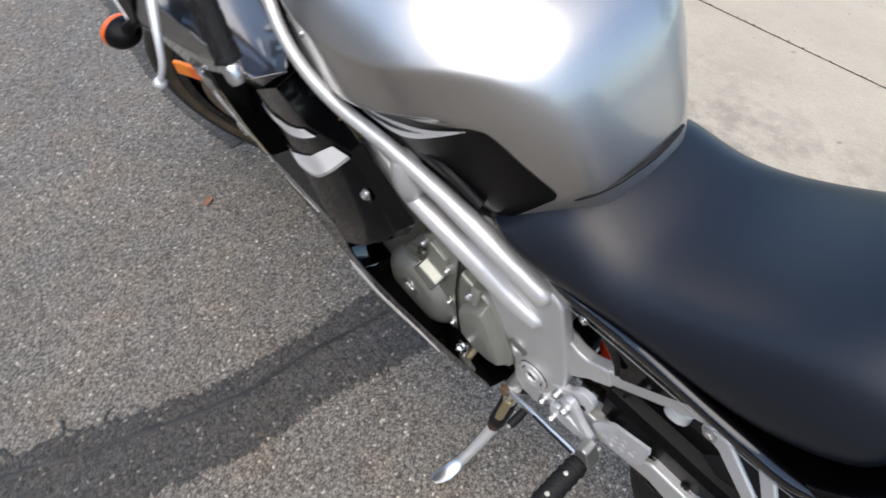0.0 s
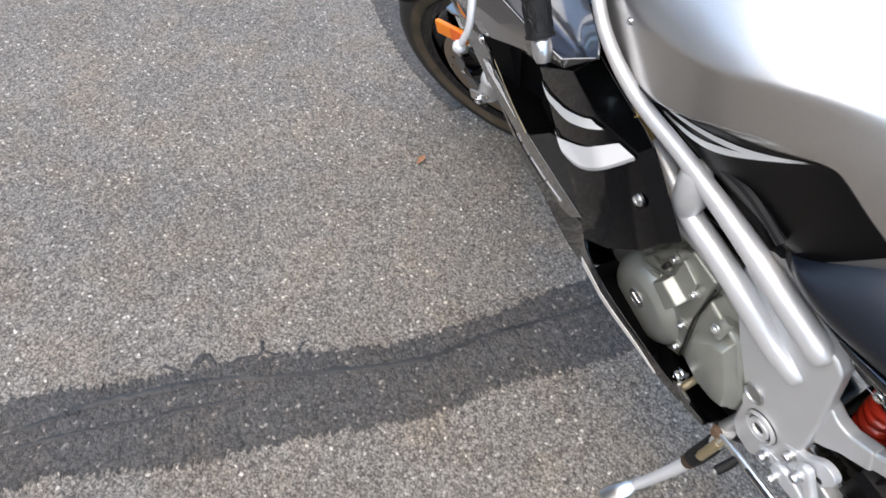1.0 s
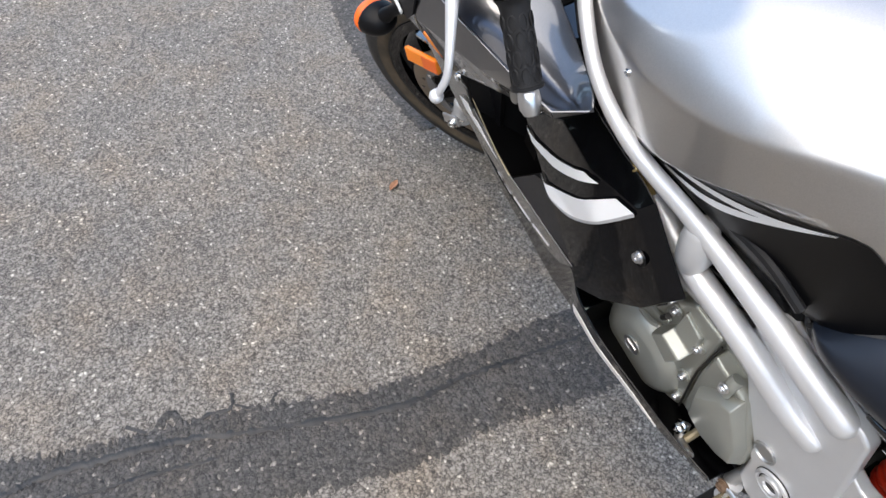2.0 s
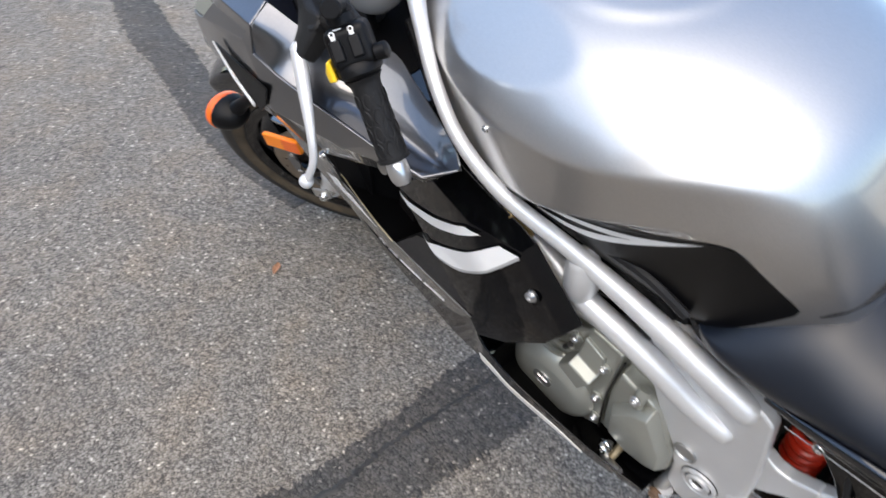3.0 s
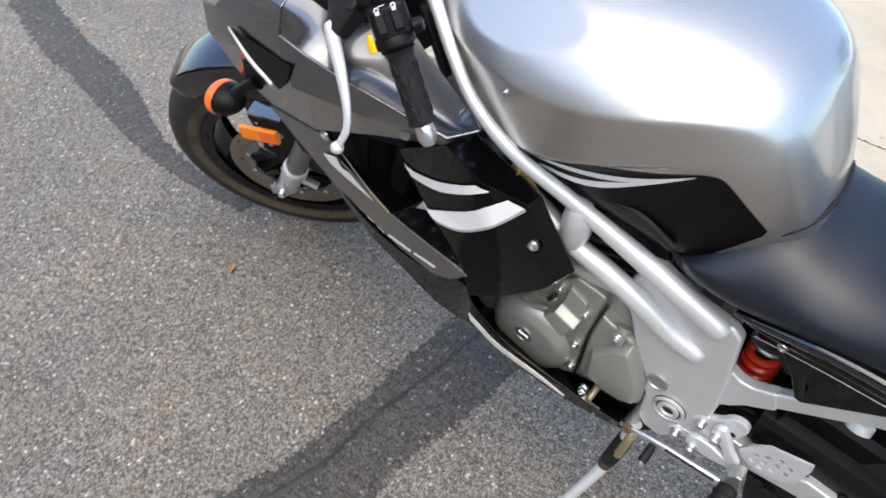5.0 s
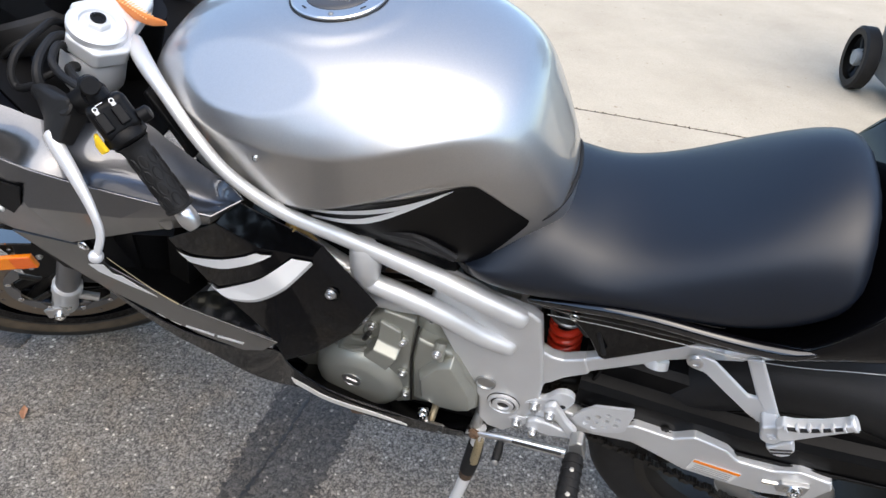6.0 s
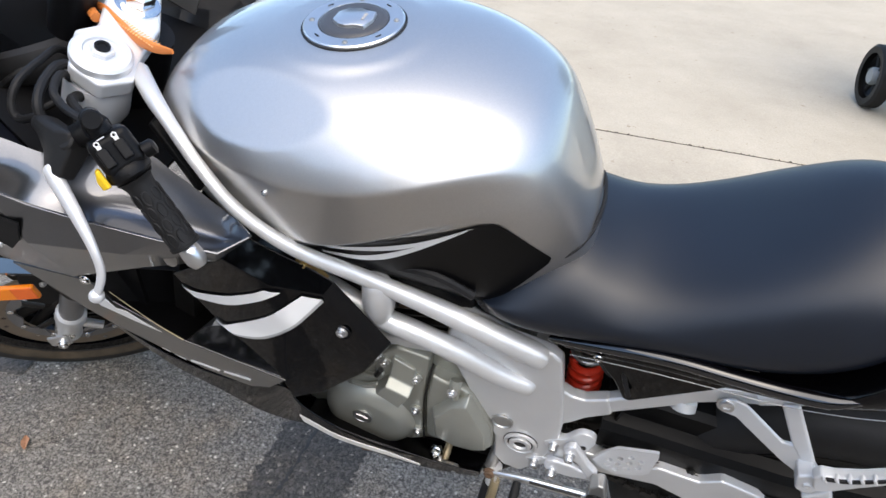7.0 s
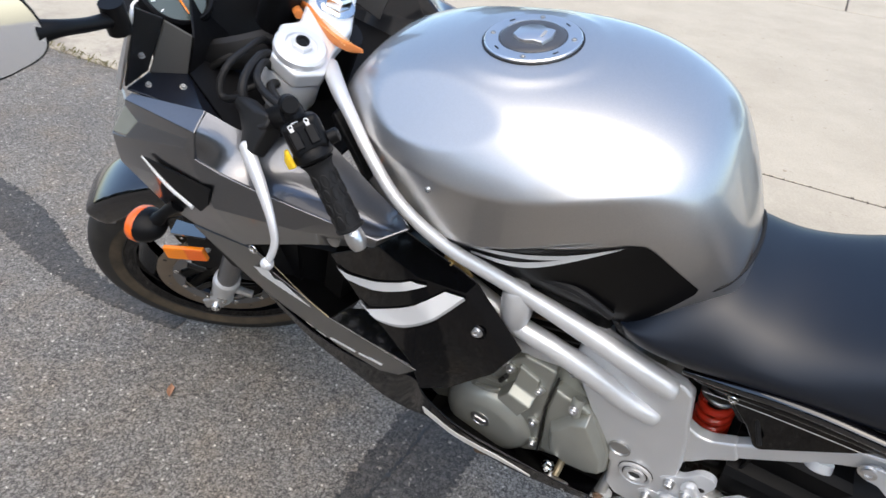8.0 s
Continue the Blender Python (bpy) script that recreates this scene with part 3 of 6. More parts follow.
def tail():
    st = [  # x, top z, bottom z, half-width at top, half-width at bottom, dip of the seat bed
        (0.880, 0.706, 0.692, 0.110, 0.104, 0.012),
        (0.93, 0.722, 0.696, 0.121, 0.118, 0.022),
        (1.00, 0.741, 0.711, 0.130, 0.127, 0.026),
        (1.08, 0.748, 0.719, 0.138, 0.134, 0.026),
        (1.16, 0.752, 0.727, 0.146, 0.142, 0.024),
        (1.22, 0.776, 0.748, 0.156, 0.152, 0.020),
        (1.268, 0.880, 0.772, 0.164, 0.160, 0.008),
        (1.31, 0.945, 0.790, 0.152, 0.166, 0.0),
        (1.48, 0.995, 0.825, 0.112, 0.150, 0.0),
        (1.62, 0.990, 0.870, 0.055, 0.090, 0.0)]
    rings = []
    for x, zt, zb, yt, yb, dip in st:
        h = zt - zb
        half = [(0, zt - dip), (yt * 0.86, zt - dip), (yt - 0.007, zt - 0.003), (yt + 0.003, zt - h * 0.25), (yb + 0.004, zb + h * 0.25), (yb - 0.004, zb), (yb * 0.8, zb + 0.004), (0, zb + 0.004)]
        rings.append([(x, -y, z) for y, z in half[::-1]] + [(x, y, z) for y, z in half[1:-1]])
    ob = part("tail_fairing", loft(rings), GLOSS_BLACK, bike, "gloss black tail fairing under the seat", sub=2)
    for side in (-1, 1):
        part("tail_roll", tube([(0.898, side * 0.116, 0.712), (0.94, side * 0.124, 0.727), (1.00, side * 0.132, 0.744), (1.05, side * 0.137, 0.751), (1.11, side * 0.142, 0.752), (1.16, side * 0.146, 0.754), (1.200, side * 0.1525, 0.764), (1.226, side * 0.1555, 0.778)],
                               [0.004, 0.0070, 0.0082, 0.0086, 0.0088, 0.0094, 0.0088, 0.003], 14, dome=True), PIANO, ob, "rolled gloss black upper edge")
    # Highlight on the black lower edge, put in as a thin steel-coloured line.
    part("tail_glint", tube([(0.925, -0.121, 0.695), (1.00, -0.130, 0.710), (1.08, -0.137, 0.718), (1.16, -0.145, 0.726), (1.22, -0.155, 0.747), (1.268, -0.163, 0.771), (1.310, -0.169, 0.789)], 0.0005, 6), STEEL, ob, "thin highlight line along the lower edge")
    bolt((0.959, -0.1290, 0.714), (0, -1, -0.2), 0.0048, ob, CHROME, "tail_bolt", 0.005)
    return ob


tail()


def frame_parts():
    for side in (-1, 1):
        s = side
        skip = 0 if s < 0 else 3
        part("upper_tube", tube([(0.385, 0.075 * s, 0.975), (0.425, 0.112 * s, 0.972), (0.457, 0.136 * s, 0.960), (0.500, 0.163 * s, 0.932), (0.545, 0.177 * s, 0.889), (0.600, 0.173 * s, 0.843), (0.672, 0.148 * s, 0.788), (0.751, 0.132 * s, 0.742), (0.836, 0.122 * s, 0.697), (0.890, 0.115 * s, 0.667)][skip:],
                     [0.0110, 0.0100, 0.0080, 0.0075, 0.0078, 0.0087, 0.0104, 0.0135, 0.0162, 0.0172][skip:], 20, dome=True), FRAME, bike, "satin silver upper frame tube")
        part("lower_tube", tube([(0.600, 0.134 * s, 0.748), (0.640, 0.136 * s, 0.727), (0.684, 0.138 * s, 0.704), (0.735, 0.137 * s, 0.686), (0.786, 0.130 * s, 0.655), (0.836, 0.121 * s, 0.617), (0.880, 0.114 * s, 0.594)], [0.0135, 0.014, 0.0145, 0.015, 0.0158, 0.0162, 0.0150], 20, dome=True), FRAME, bike, "satin silver lower frame tube")
        part("tube_boss", tube([(0.683, 0.141 * s, 0.776), (0.684, 0.141 * s, 0.757), (0.683, 0.140 * s, 0.732), (0.681, 0.139 * s, 0.710)], [0.0175, 0.0205, 0.0205, 0.0160], 22, dome=True), FRAME, bike, "short frame boss between the tubes")
        outline = [(0.762, 0.674), (0.782, 0.738), (0.85, 0.705), (0.905, 0.692), (0.919, 0.680), (0.932, 0.575), (0.937, 0.520), (0.936, 0.482), (0.929, 0.448), (0.912, 0.392), (0.888, 0.360), (0.858, 0.366), (0.842, 0.390), (0.841, 0.450), (0.776, 0.618)]
        plate = part("frame_plate", prism(outline, 0.104 * s, 0.124 * s), FRAME, bike, "satin silver frame plate", bev=0.005, seg=3)
        plate.location = (0, -0.007 * s, -0.012)
        if s < 0:
            part("plug", lathe([(0.0165, 0), (0.0165, 0.003), (0.0145, 0.004), (0.0130, 0.0012), (0, 0.0012)], (0.851, -0.1242, 0.501), (0, -1, 0)), STEEL, plate, "round steel plug")
            # Dark disc and ring put the shade of the pivot cap's grooves into colour.
            part("pivot_seat", lathe([(0.0265, 0), (0.0265, 0.0012), (0, 0.0012)], (0.882, -0.1240, 0.454), (0, -1, 0), 32), DARK_STEEL, plate, "dark disc drawn as a shaded groove round the pivot bolt")
            part("pivot_bolt", lathe([(0.0255, 0), (0.0255, 0.004), (0.0225, 0.006), (0.0195, 0.0025), (0.0175, 0.0025), (0.0165, 0.007), (0.0105, 0.007), (0.009, 0.002), (0, 0.002)], (0.882, -0.1245, 0.454), (0, -1, 0), 32), FRAME, plate, "ringed swingarm pivot cap")
            part("pivot_groove", lathe([(0.0193, 0.0030), (0.0193, 0.0034), (0.0177, 0.0034)], (0.882, -0.1245, 0.454), (0, -1, 0), 32), DARK_STEEL, plate, "dark ring painting the shade in the groove")
        rail = [(0.900, 0.622), (0.926, 0.612), (0.938, 0.604), (0.955, 0.603), (0.981, 0.616), (1.008, 0.634), (1.058, 0.668), (1.105, 0.701), (1.142, 0.708), (1.176, 0.705), (1.180, 0.694), (1.148, 0.684), (1.121, 0.676), (1.092, 0.661), (1.063, 0.639), (0.992, 0.588), (0.961, 0.565), (0.944, 0.545), (0.932, 0.520), (0.900, 0.505)]
        sub_rail = part("subframe_rail", prism([(x + 0.004, z - 0.028) for x, z in rail], 0.086 * s, 0.1045 * s), FRAME, bike, "silver subframe rail", bev=0.005, seg=3)
        part("rail_sleeve", prism([(x + 0.004, z - 0.028) for x, z in ((0.900, 0.625), (0.926, 0.615), (0.938, 0.607), (0.955, 0.606), (0.984, 0.621), (0.995, 0.588), (0.961, 0.562), (0.946, 0.543), (0.900, 0.503))], 0.088 * s, 0.1068 * s), FRAME, sub_rail, "welded rail sleeve", bev=0.004, seg=3)
        part("rear_rail", tube([(1.15, 0.113 * s, 0.692), (1.25, 0.110 * s, 0.735), (1.42, 0.10 * s, 0.80)], [0.012, 0.013, 0.012], 12), FRAME, bike, "silver rear subframe tube")
        part("engine_brace", tube([(0.62, 0.096 * s, 0.618), (0.69, 0.102 * s, 0.624), (0.785, 0.108 * s, 0.640)], [0.0165, 0.0165, 0.0155], 16), FRAME, bike, "silver engine brace tube")
    clip = part("brass_clip", facets([(0.596, -0.164, 0.822), (0.616, -0.161, 0.812), (0.634, -0.164, 0.796), (0.628, -0.171, 0.790), (0.612, -0.168, 0.801), (0.595, -0.169, 0.813)], [(0, 1, 4, 5), (1, 2, 3, 4)]), BRASS, bike, "worn brass-yellow spring clip", solid=0.0025)
    bolt((0.605, -0.168, 0.812), (0, -1, 0.5), 0.0040, clip, BRASS, "clip_bolt", 0.004)


frame_parts()


def upper_fairing(s):
    """Silver nose and cockpit panel of one side, s = -1 or 1."""
    V = [(0.205, -0.243, 0.974), (0.320, -0.250, 0.965), (0.3175, -0.2235, 0.9775), (0.213, -0.2375, 0.9800),                 # 0-3 blade
         (0.193, -0.230, 0.929), (0.302, -0.248, 0.951),                                                                     # 4-5 foot of the hollow under the blade
         (0.138, -0.236, 0.899), (0.168, -0.240, 0.905), (0.298, -0.254, 0.940), (0.311, -0.254, 0.928), (0.345, -0.2525, 0.917),  # 6-10 nose ridge
         (0.400, -0.247, 0.904), (0.487, -0.240, 0.892), (0.545, -0.230, 0.879), (0.572, -0.206, 0.888),                     # 11-14 ridge to the tank
         (0.126, -0.234, 0.847), (0.150, -0.231, 0.817), (0.182, -0.231, 0.786), (0.193, -0.205, 0.733),                     # 15-18 front edge
         (0.299, -0.216, 0.748), (0.428, -0.222, 0.813), (0.526, -0.214, 0.846),                                             # 19-21 lower edge
         (0.215, -0.250, 0.868), (0.325, -0.261, 0.862), (0.436, -0.246, 0.862),                                             # 22-24 flank
         (0.085, -0.165, 0.905), (0.075, -0.160, 0.850), (0.183, -0.232, 0.955)]                                             # 25-27 front face
    F = [(0, 3, 2, 1), (4, 27, 0, 1, 5), (7, 4, 5, 8), (5, 1, 9, 8), (6, 7, 22, 15), (7, 8, 23, 22), (8, 9, 10, 23), (10, 11, 24, 23), (11, 12, 24), (12, 13, 24), (13, 14, 21), (13, 21, 24),
         (15, 22, 16), (16, 22, 17), (17, 22, 18), (22, 23, 19, 18), (23, 24, 20, 19), (24, 21, 20), (6, 15, 26, 25)]
    bm = facets([(x, y * -s, z) for x, y, z in V], F)
    ob = part("upper_fairing", bm, FAIRING, bike, "dark silver metallic upper fairing side panel", bev=0.005, seg=3, solid=0.003)
    # hollowed inner side of the panel, from the ridge to the rim beside the tank
    cross = [[(0.311, -0.2540, 0.9285), (0.3195, -0.2495, 0.9640), (0.3175, -0.2240, 0.9770)],
             [(0.347, -0.2520, 0.9165), (0.353, -0.229, 0.934), (0.362, -0.203, 0.945)],
             [(0.399, -0.2465, 0.9040), (0.408, -0.208, 0.904), (0.425, -0.160, 0.932)],
             [(0.440, -0.2430, 0.8975), (0.455, -0.203, 0.884), (0.464, -0.162, 0.912)],
             [(0.485, -0.2390, 0.8905), (0.498, -0.204, 0.873), (0.507, -0.172, 0.893)],
             [(0.520, -0.2350, 0.883), (0.534, -0.205, 0.869), (0.545, -0.186, 0.885)],
             [(0.545, -0.2300, 0.877), (0.557, -0.210, 0.876), (0.572, -0.204, 0.886)]]
    rows = [spline([(x, y * -s, z) for x, y, z in r], 6) for r in cross]
    rows = list(map(list, zip(*[spline(col, 5) for col in zip(*rows)])))
    part("fairing_hollow", grid(rows), FAIRING, ob, sharp=80, solid=0.003)
    return ob


up_l = upper_fairing(-1)
upper_fairing(1)


def fairing_details():
    # clear headlamp corner, dark slot with white flash, screw
    lens = [(0.136, -0.2365, 0.9005), (0.168, -0.2405, 0.9060), (0.194, -0.2310, 0.9310), (0.184, -0.2325, 0.9560), (0.120, -0.1900, 0.9450), (0.084, -0.1650, 0.9070)]
    part("headlamp_corner", facets(lens, [(0, 1, 2, 3), (0, 3, 4, 5)]), LENS, bike, "pale clear headlamp corner lens", bev=0.002, solid=0.003)
    slot = part("fairing_slot", facets([(0.214, -0.2570, 0.898), (0.330, -0.2650, 0.895), (0.318, -0.2665, 0.866), (0.302, -0.2675, 0.850), (0.262, -0.2635, 0.865)], [(0, 1, 2, 3, 4)]), PLASTIC, bike, "dark slot in the nose panel", solid=0.002)
    part("slot_flash", tube([(0.208, -0.2560, 0.897), (0.246, -0.2625, 0.869), (0.290, -0.2685, 0.853)], [0.002, 0.0042, 0.004], 8, flat=0.4), WHITE, slot, "white flash along the slot")
    on = skin(up_l)
    part("grip_dimple", lathe([(0.0105, 0.0), (0.0100, 0.0012), (0.0082, 0.0004), (0.0, 0.0002)], on(0.482, 0.853, 0.0004), (-0.1, -1, 0.25), 28), PANEL_GREY, up_l, "shallow pale oval recess", sharp=60)
    bolt((0.309, -0.213, 0.738), (0, -1, 0), 0.006, bike, CHROME, "fairing_screw", 0.004)


fairing_details()


def dash():
    # dark inner panel of the cockpit, with a sunken face coloured paler as lit, and screws
    V = [(0.205, -0.237, 0.986), (0.262, -0.228, 1.095), (0.219, -0.165, 1.044), (0.186, -0.187, 0.976), (0.209, -0.149, 0.959), (0.312, -0.223, 0.969), (0.229, -0.140, 1.013), (0.290, -0.175, 0.900)]
    F = [(0, 1, 2, 3)]
    ob = part("cockpit_panel", facets(V, F), DASH, bike, "dark grained inner cockpit panel", bev=0.004, solid=0.004)
    part("panel_face", facets(V, [(3, 2, 6, 4)]), PANEL_GREY, ob, "sunken face of the panel, coloured brown-grey as lit", bev=0.003, solid=0.004)
    part("panel_bed", facets(V, [(0, 3, 4, 5), (4, 7, 5)]), BED_BLUE, ob, "blue-black satin bed of the panel", bev=0.003, solid=0.004)
    part("cockpit_liner", facets([(0.211, -0.150, 0.957), (0.292, -0.174, 0.898), (0.275, -0.04, 0.895), (0.185, -0.04, 0.950), (0.229, -0.141, 1.008), (0.150, -0.06, 1.020)], [(0, 1, 2, 3), (4, 0, 3, 5)]), PLASTIC, bike, "black inner liner of the cockpit", solid=0.003)
    top = part("cockpit_trim", facets([(0.190, -0.236, 0.994), (0.262, -0.232, 1.100), (0.275, -0.19, 1.125), (0.235, -0.14, 1.105), (0.200, -0.244, 0.985), (0.268, -0.243, 1.09)], [(1, 2, 3), (0, 1, 5, 4)]), SILVER, bike, "silver cockpit corner trim", solid=0.003)
    bolt((0.262, -0.19, 1.116), (0, -0.3, 1), 0.006, top, CHROME, "trim_bolt", 0.005)
    for p in ((0.222, -0.214, 1.020), (0.216, -0.215, 0.980), (0.243, -0.188, 0.969)):
        bolt(p, (0.5, -0.1, 0.8), 0.003, ob, STEEL, "panel_screw", 0.004)
    part("cockpit_panel", facets([(x, -y, z) for x, y, z in V], [(3, 2, 1, 0), (5, 4, 3, 0), (4, 6, 2, 3), (5, 7, 4)]), DASH, bike, "dark grained inner cockpit panel", bev=0.004, solid=0.004)
    part("cockpit_wall", facets([(0.215, -0.165, 0.88), (0.215, 0.165, 0.88), (0.170, 0.165, 1.005), (0.170, -0.165, 1.005), (0.09, 0.15, 1.045), (0.09, -0.15, 1.045)], [(0, 1, 2, 3), (3, 2, 4, 5)]), PLASTIC, bike, "black wall behind the instruments", solid=0.004)
    ax = Vector((0.62, -0.05, 0.78))
    gauge = part("gauge", lathe([(0.048, -0.03), (0.048, 0.012), (0.045, 0.016), (0.041, 0.012), (0.040, 0.004), (0, 0.004)], (0.150, -0.085, 1.020), ax, 36), PLASTIC, bike, "black round instrument housing")
    part("dial", lathe([(0.038, 0.0045), (0.038, 0.006), (0, 0.006)], (0.150, -0.085, 1.020), ax, 36), plain("dark_dial", (0.05, 0.07, 0.07), 0.3, relief=0), gauge, "dark dial face")
    u = ax.normalized().orthogonal().normalized()
    w = ax.normalized().cross(u)
    for i in range(9):
        a = radians(20 + 28 * i)
        d = math.cos(a) * u + math.sin(a) * w
        q = Vector((0.150, -0.085, 1.020)) + ax.normalized() * 0.0068
        part("dial_mark", tube([q + d * 0.030, q + d * 0.036], 0.0009, 6), WHITE, gauge, "white dial mark")
    q = Vector((0.150, -0.085, 1.020)) + ax.normalized() * 0.008
    part("needle", tube([q, q + u * 0.018 - w * 0.024], [0.0016, 0.0008], 6), ORANGE, gauge, "orange needle")


dash()


def black_side():
    for s in (-1, 1):
        V = [(0.4326, -0.192, 0.767), (0.521, -0.2000, 0.828), (0.572, -0.1985, 0.797), (0.614, -0.1885, 0.788), (0.633, -0.183, 0.783),      # 0-4 crease
             (0.537, -0.174, 0.849), (0.581, -0.173, 0.828), (0.621, -0.169, 0.806), (0.643, -0.170, 0.795),                                # 5-8 upper facet
             (0.692, -0.180, 0.676), (0.701, -0.154, 0.675), (0.672, -0.188, 0.643), (0.606, -0.189, 0.568), (0.556, -0.191, 0.533),        # 9-13 rear and lower edge
             (0.551, -0.2035, 0.617), (0.464, -0.188, 0.691), (0.612, -0.201, 0.690), (0.684, -0.158, 0.640)]        # 14-17
        F = [(0, 1, 15), (1, 16, 15), (1, 2, 16), (2, 3, 16), (3, 4, 16), (4, 9, 16), (9, 11, 16), (11, 12, 16), (12, 13, 14, 16), (14, 15, 16), (1, 5, 6, 2), (2, 6, 7, 3), (3, 7, 8, 4), (4, 8, 10, 9), (9, 10, 17, 11)]
        ob = part("side_fairing", facets([(x, y * -s, z) for x, y, z in V], F), GLOSS_BLACK, bike, "gloss black side fairing with white stripes", bev=0.004, seg=3, solid=0.003)
        if s > 0:
            continue
        on = skin(ob)
        bolt(on(0.650, 0.721, 0.0), (0, -1, 0.1), 0.0062, ob, ALLOY, "fairing_bolt", 0.005)
        part("bolt_dish", lathe([(0.0125, 0.0), (0.0120, 0.0008), (0.0095, 0.0004), (0.0, 0.0004)], on(0.650, 0.721, -0.0002), (0, -1, 0.1), 24), DECAL_BLACK, ob)
        band(on, "stripe", [(0.4395, 0.748), (0.453, 0.743), (0.470, 0.744), (0.509, 0.756), (0.566, 0.790)], [(0.4395, 0.746), (0.448, 0.736), (0.459, 0.728), (0.509, 0.737), (0.586, 0.7885)], 0.0026, WHITE, ob, "white swoosh stripe", cols=16)
        band(on, "stripe", [(0.465, 0.688), (0.475, 0.684), (0.488, 0.684), (0.549, 0.728), (0.584, 0.762), (0.609, 0.784)], [(0.465, 0.686), (0.482, 0.675), (0.503, 0.671), (0.547, 0.688), (0.596, 0.736), (0.631, 0.778)], 0.0026, WHITE, ob, "white swoosh stripe", cols=16)
        band(on, "stripe_edge", [(0.482, 0.675), (0.503, 0.671), (0.547, 0.688), (0.596, 0.736), (0.631, 0.778)], [(0.482, 0.6735), (0.504, 0.668), (0.549, 0.6845), (0.598, 0.733), (0.633, 0.774)], 0.0024, GREY_DECAL, ob, "grey shadow line under the stripe", cols=2)
        # black filler from the nose panel down to the stripe panel, with the air opening
        duct = part("air_duct", facets([(0.305, -0.200, 0.752), (0.440, -0.188, 0.770), (0.40, -0.08, 0.80), (0.40, -0.08, 0.56), (0.414, -0.201, 0.630), (0.322, -0.203, 0.690), (0.470, -0.182, 0.690), (0.50, -0.10, 0.66), (0.552, -0.197, 0.618), (0.56, -0.12, 0.56)],
                                       [(0, 1, 2), (2, 1, 6, 7), (2, 7, 3), (0, 2, 3, 5), (5, 3, 4), (6, 8, 9, 7)]), PLASTIC, bike, "dark air duct opening behind the front wheel", solid=0.002)
        part("duct_edge", tube([(0.330, -0.2065, 0.713), (0.360, -0.2065, 0.684), (0.387, -0.2060, 0.659), (0.416, -0.2055, 0.639)], [0.0006, 0.0008, 0.0010, 0.0013], 6), SPRING, duct, "thin yellowish edge line of the air opening")
        part("duct_ribs", tube([(0.470, -0.150, 0.760), (0.468, -0.152, 0.720), (0.474, -0.156, 0.690)], [0.004, 0.005, 0.004], 8), RUSTY, duct, "dusty hose inside the duct")
        part("duct_floor", facets([(0.416, -0.2020, 0.631), (0.556, -0.2000, 0.600), (0.472, -0.1800, 0.660), (0.432, -0.1760, 0.637)], [(0, 1, 2, 3)]), PIANO, duct, "gloss black duct floor", solid=0.002)


black_side()


def stripe_panel():
    V = [(0.165, -0.195, 0.708), (0.302, -0.210, 0.732), (0.319, -0.209, 0.721), (0.325, -0.206, 0.690), (0.417, -0.204, 0.633), (0.560, -0.203, 0.596),
         (0.519, -0.190, 0.541), (0.476, -0.180, 0.511), (0.401, -0.177, 0.520), (0.335, -0.179, 0.555), (0.277, -0.183, 0.591), (0.248, -0.190, 0.628)]
    bm = facets(V, [(0, 1, 2, 3, 11), (11, 3, 10), (10, 3, 4, 9), (9, 4, 8), (8, 4, 5, 6, 7)])
    ob = part("stripe_panel", bm, GUNMETAL, bike, "dark silver slanting side panel with white lettering bars", bev=0.0025, solid=0.003)
    on = skin(ob)
    flash = [(0.287, 0.684), (0.321, 0.699), (0.326, 0.678), (0.342, 0.679), (0.361, 0.664), (0.386, 0.646), (0.341, 0.653), (0.299, 0.670)]
    part("flash", facets([on(x, z, 0.0032) for x, z in flash], [(0, 1, 2, 7), (7, 2, 3, 6), (6, 3, 4), (6, 4, 5)]), WHITE, ob, "white pointed flash", solid=0.0006)
    for x0, z0, x1, z1, k in ((0.338, 0.539, 0.350, 0.531, 0.006), (0.356, 0.528, 0.374, 0.523, 0.004), (0.382, 0.523, 0.433, 0.523, 0.010), (0.440, 0.525, 0.486, 0.528, 0.010)):
        part("lettering_bar", facets([on(x0, z0 + 0.014, 0.0008), on(x1, z1 + 0.014, 0.0008), on(x1 + k * 0.5, z1 + 0.014 + k, 0.0008), on(x0 + k * 0.5, z0 + 0.014 + k, 0.0008)], [(0, 1, 2, 3)]), WHITE, ob, "white lettering bar", solid=0.0005)


stripe_panel()


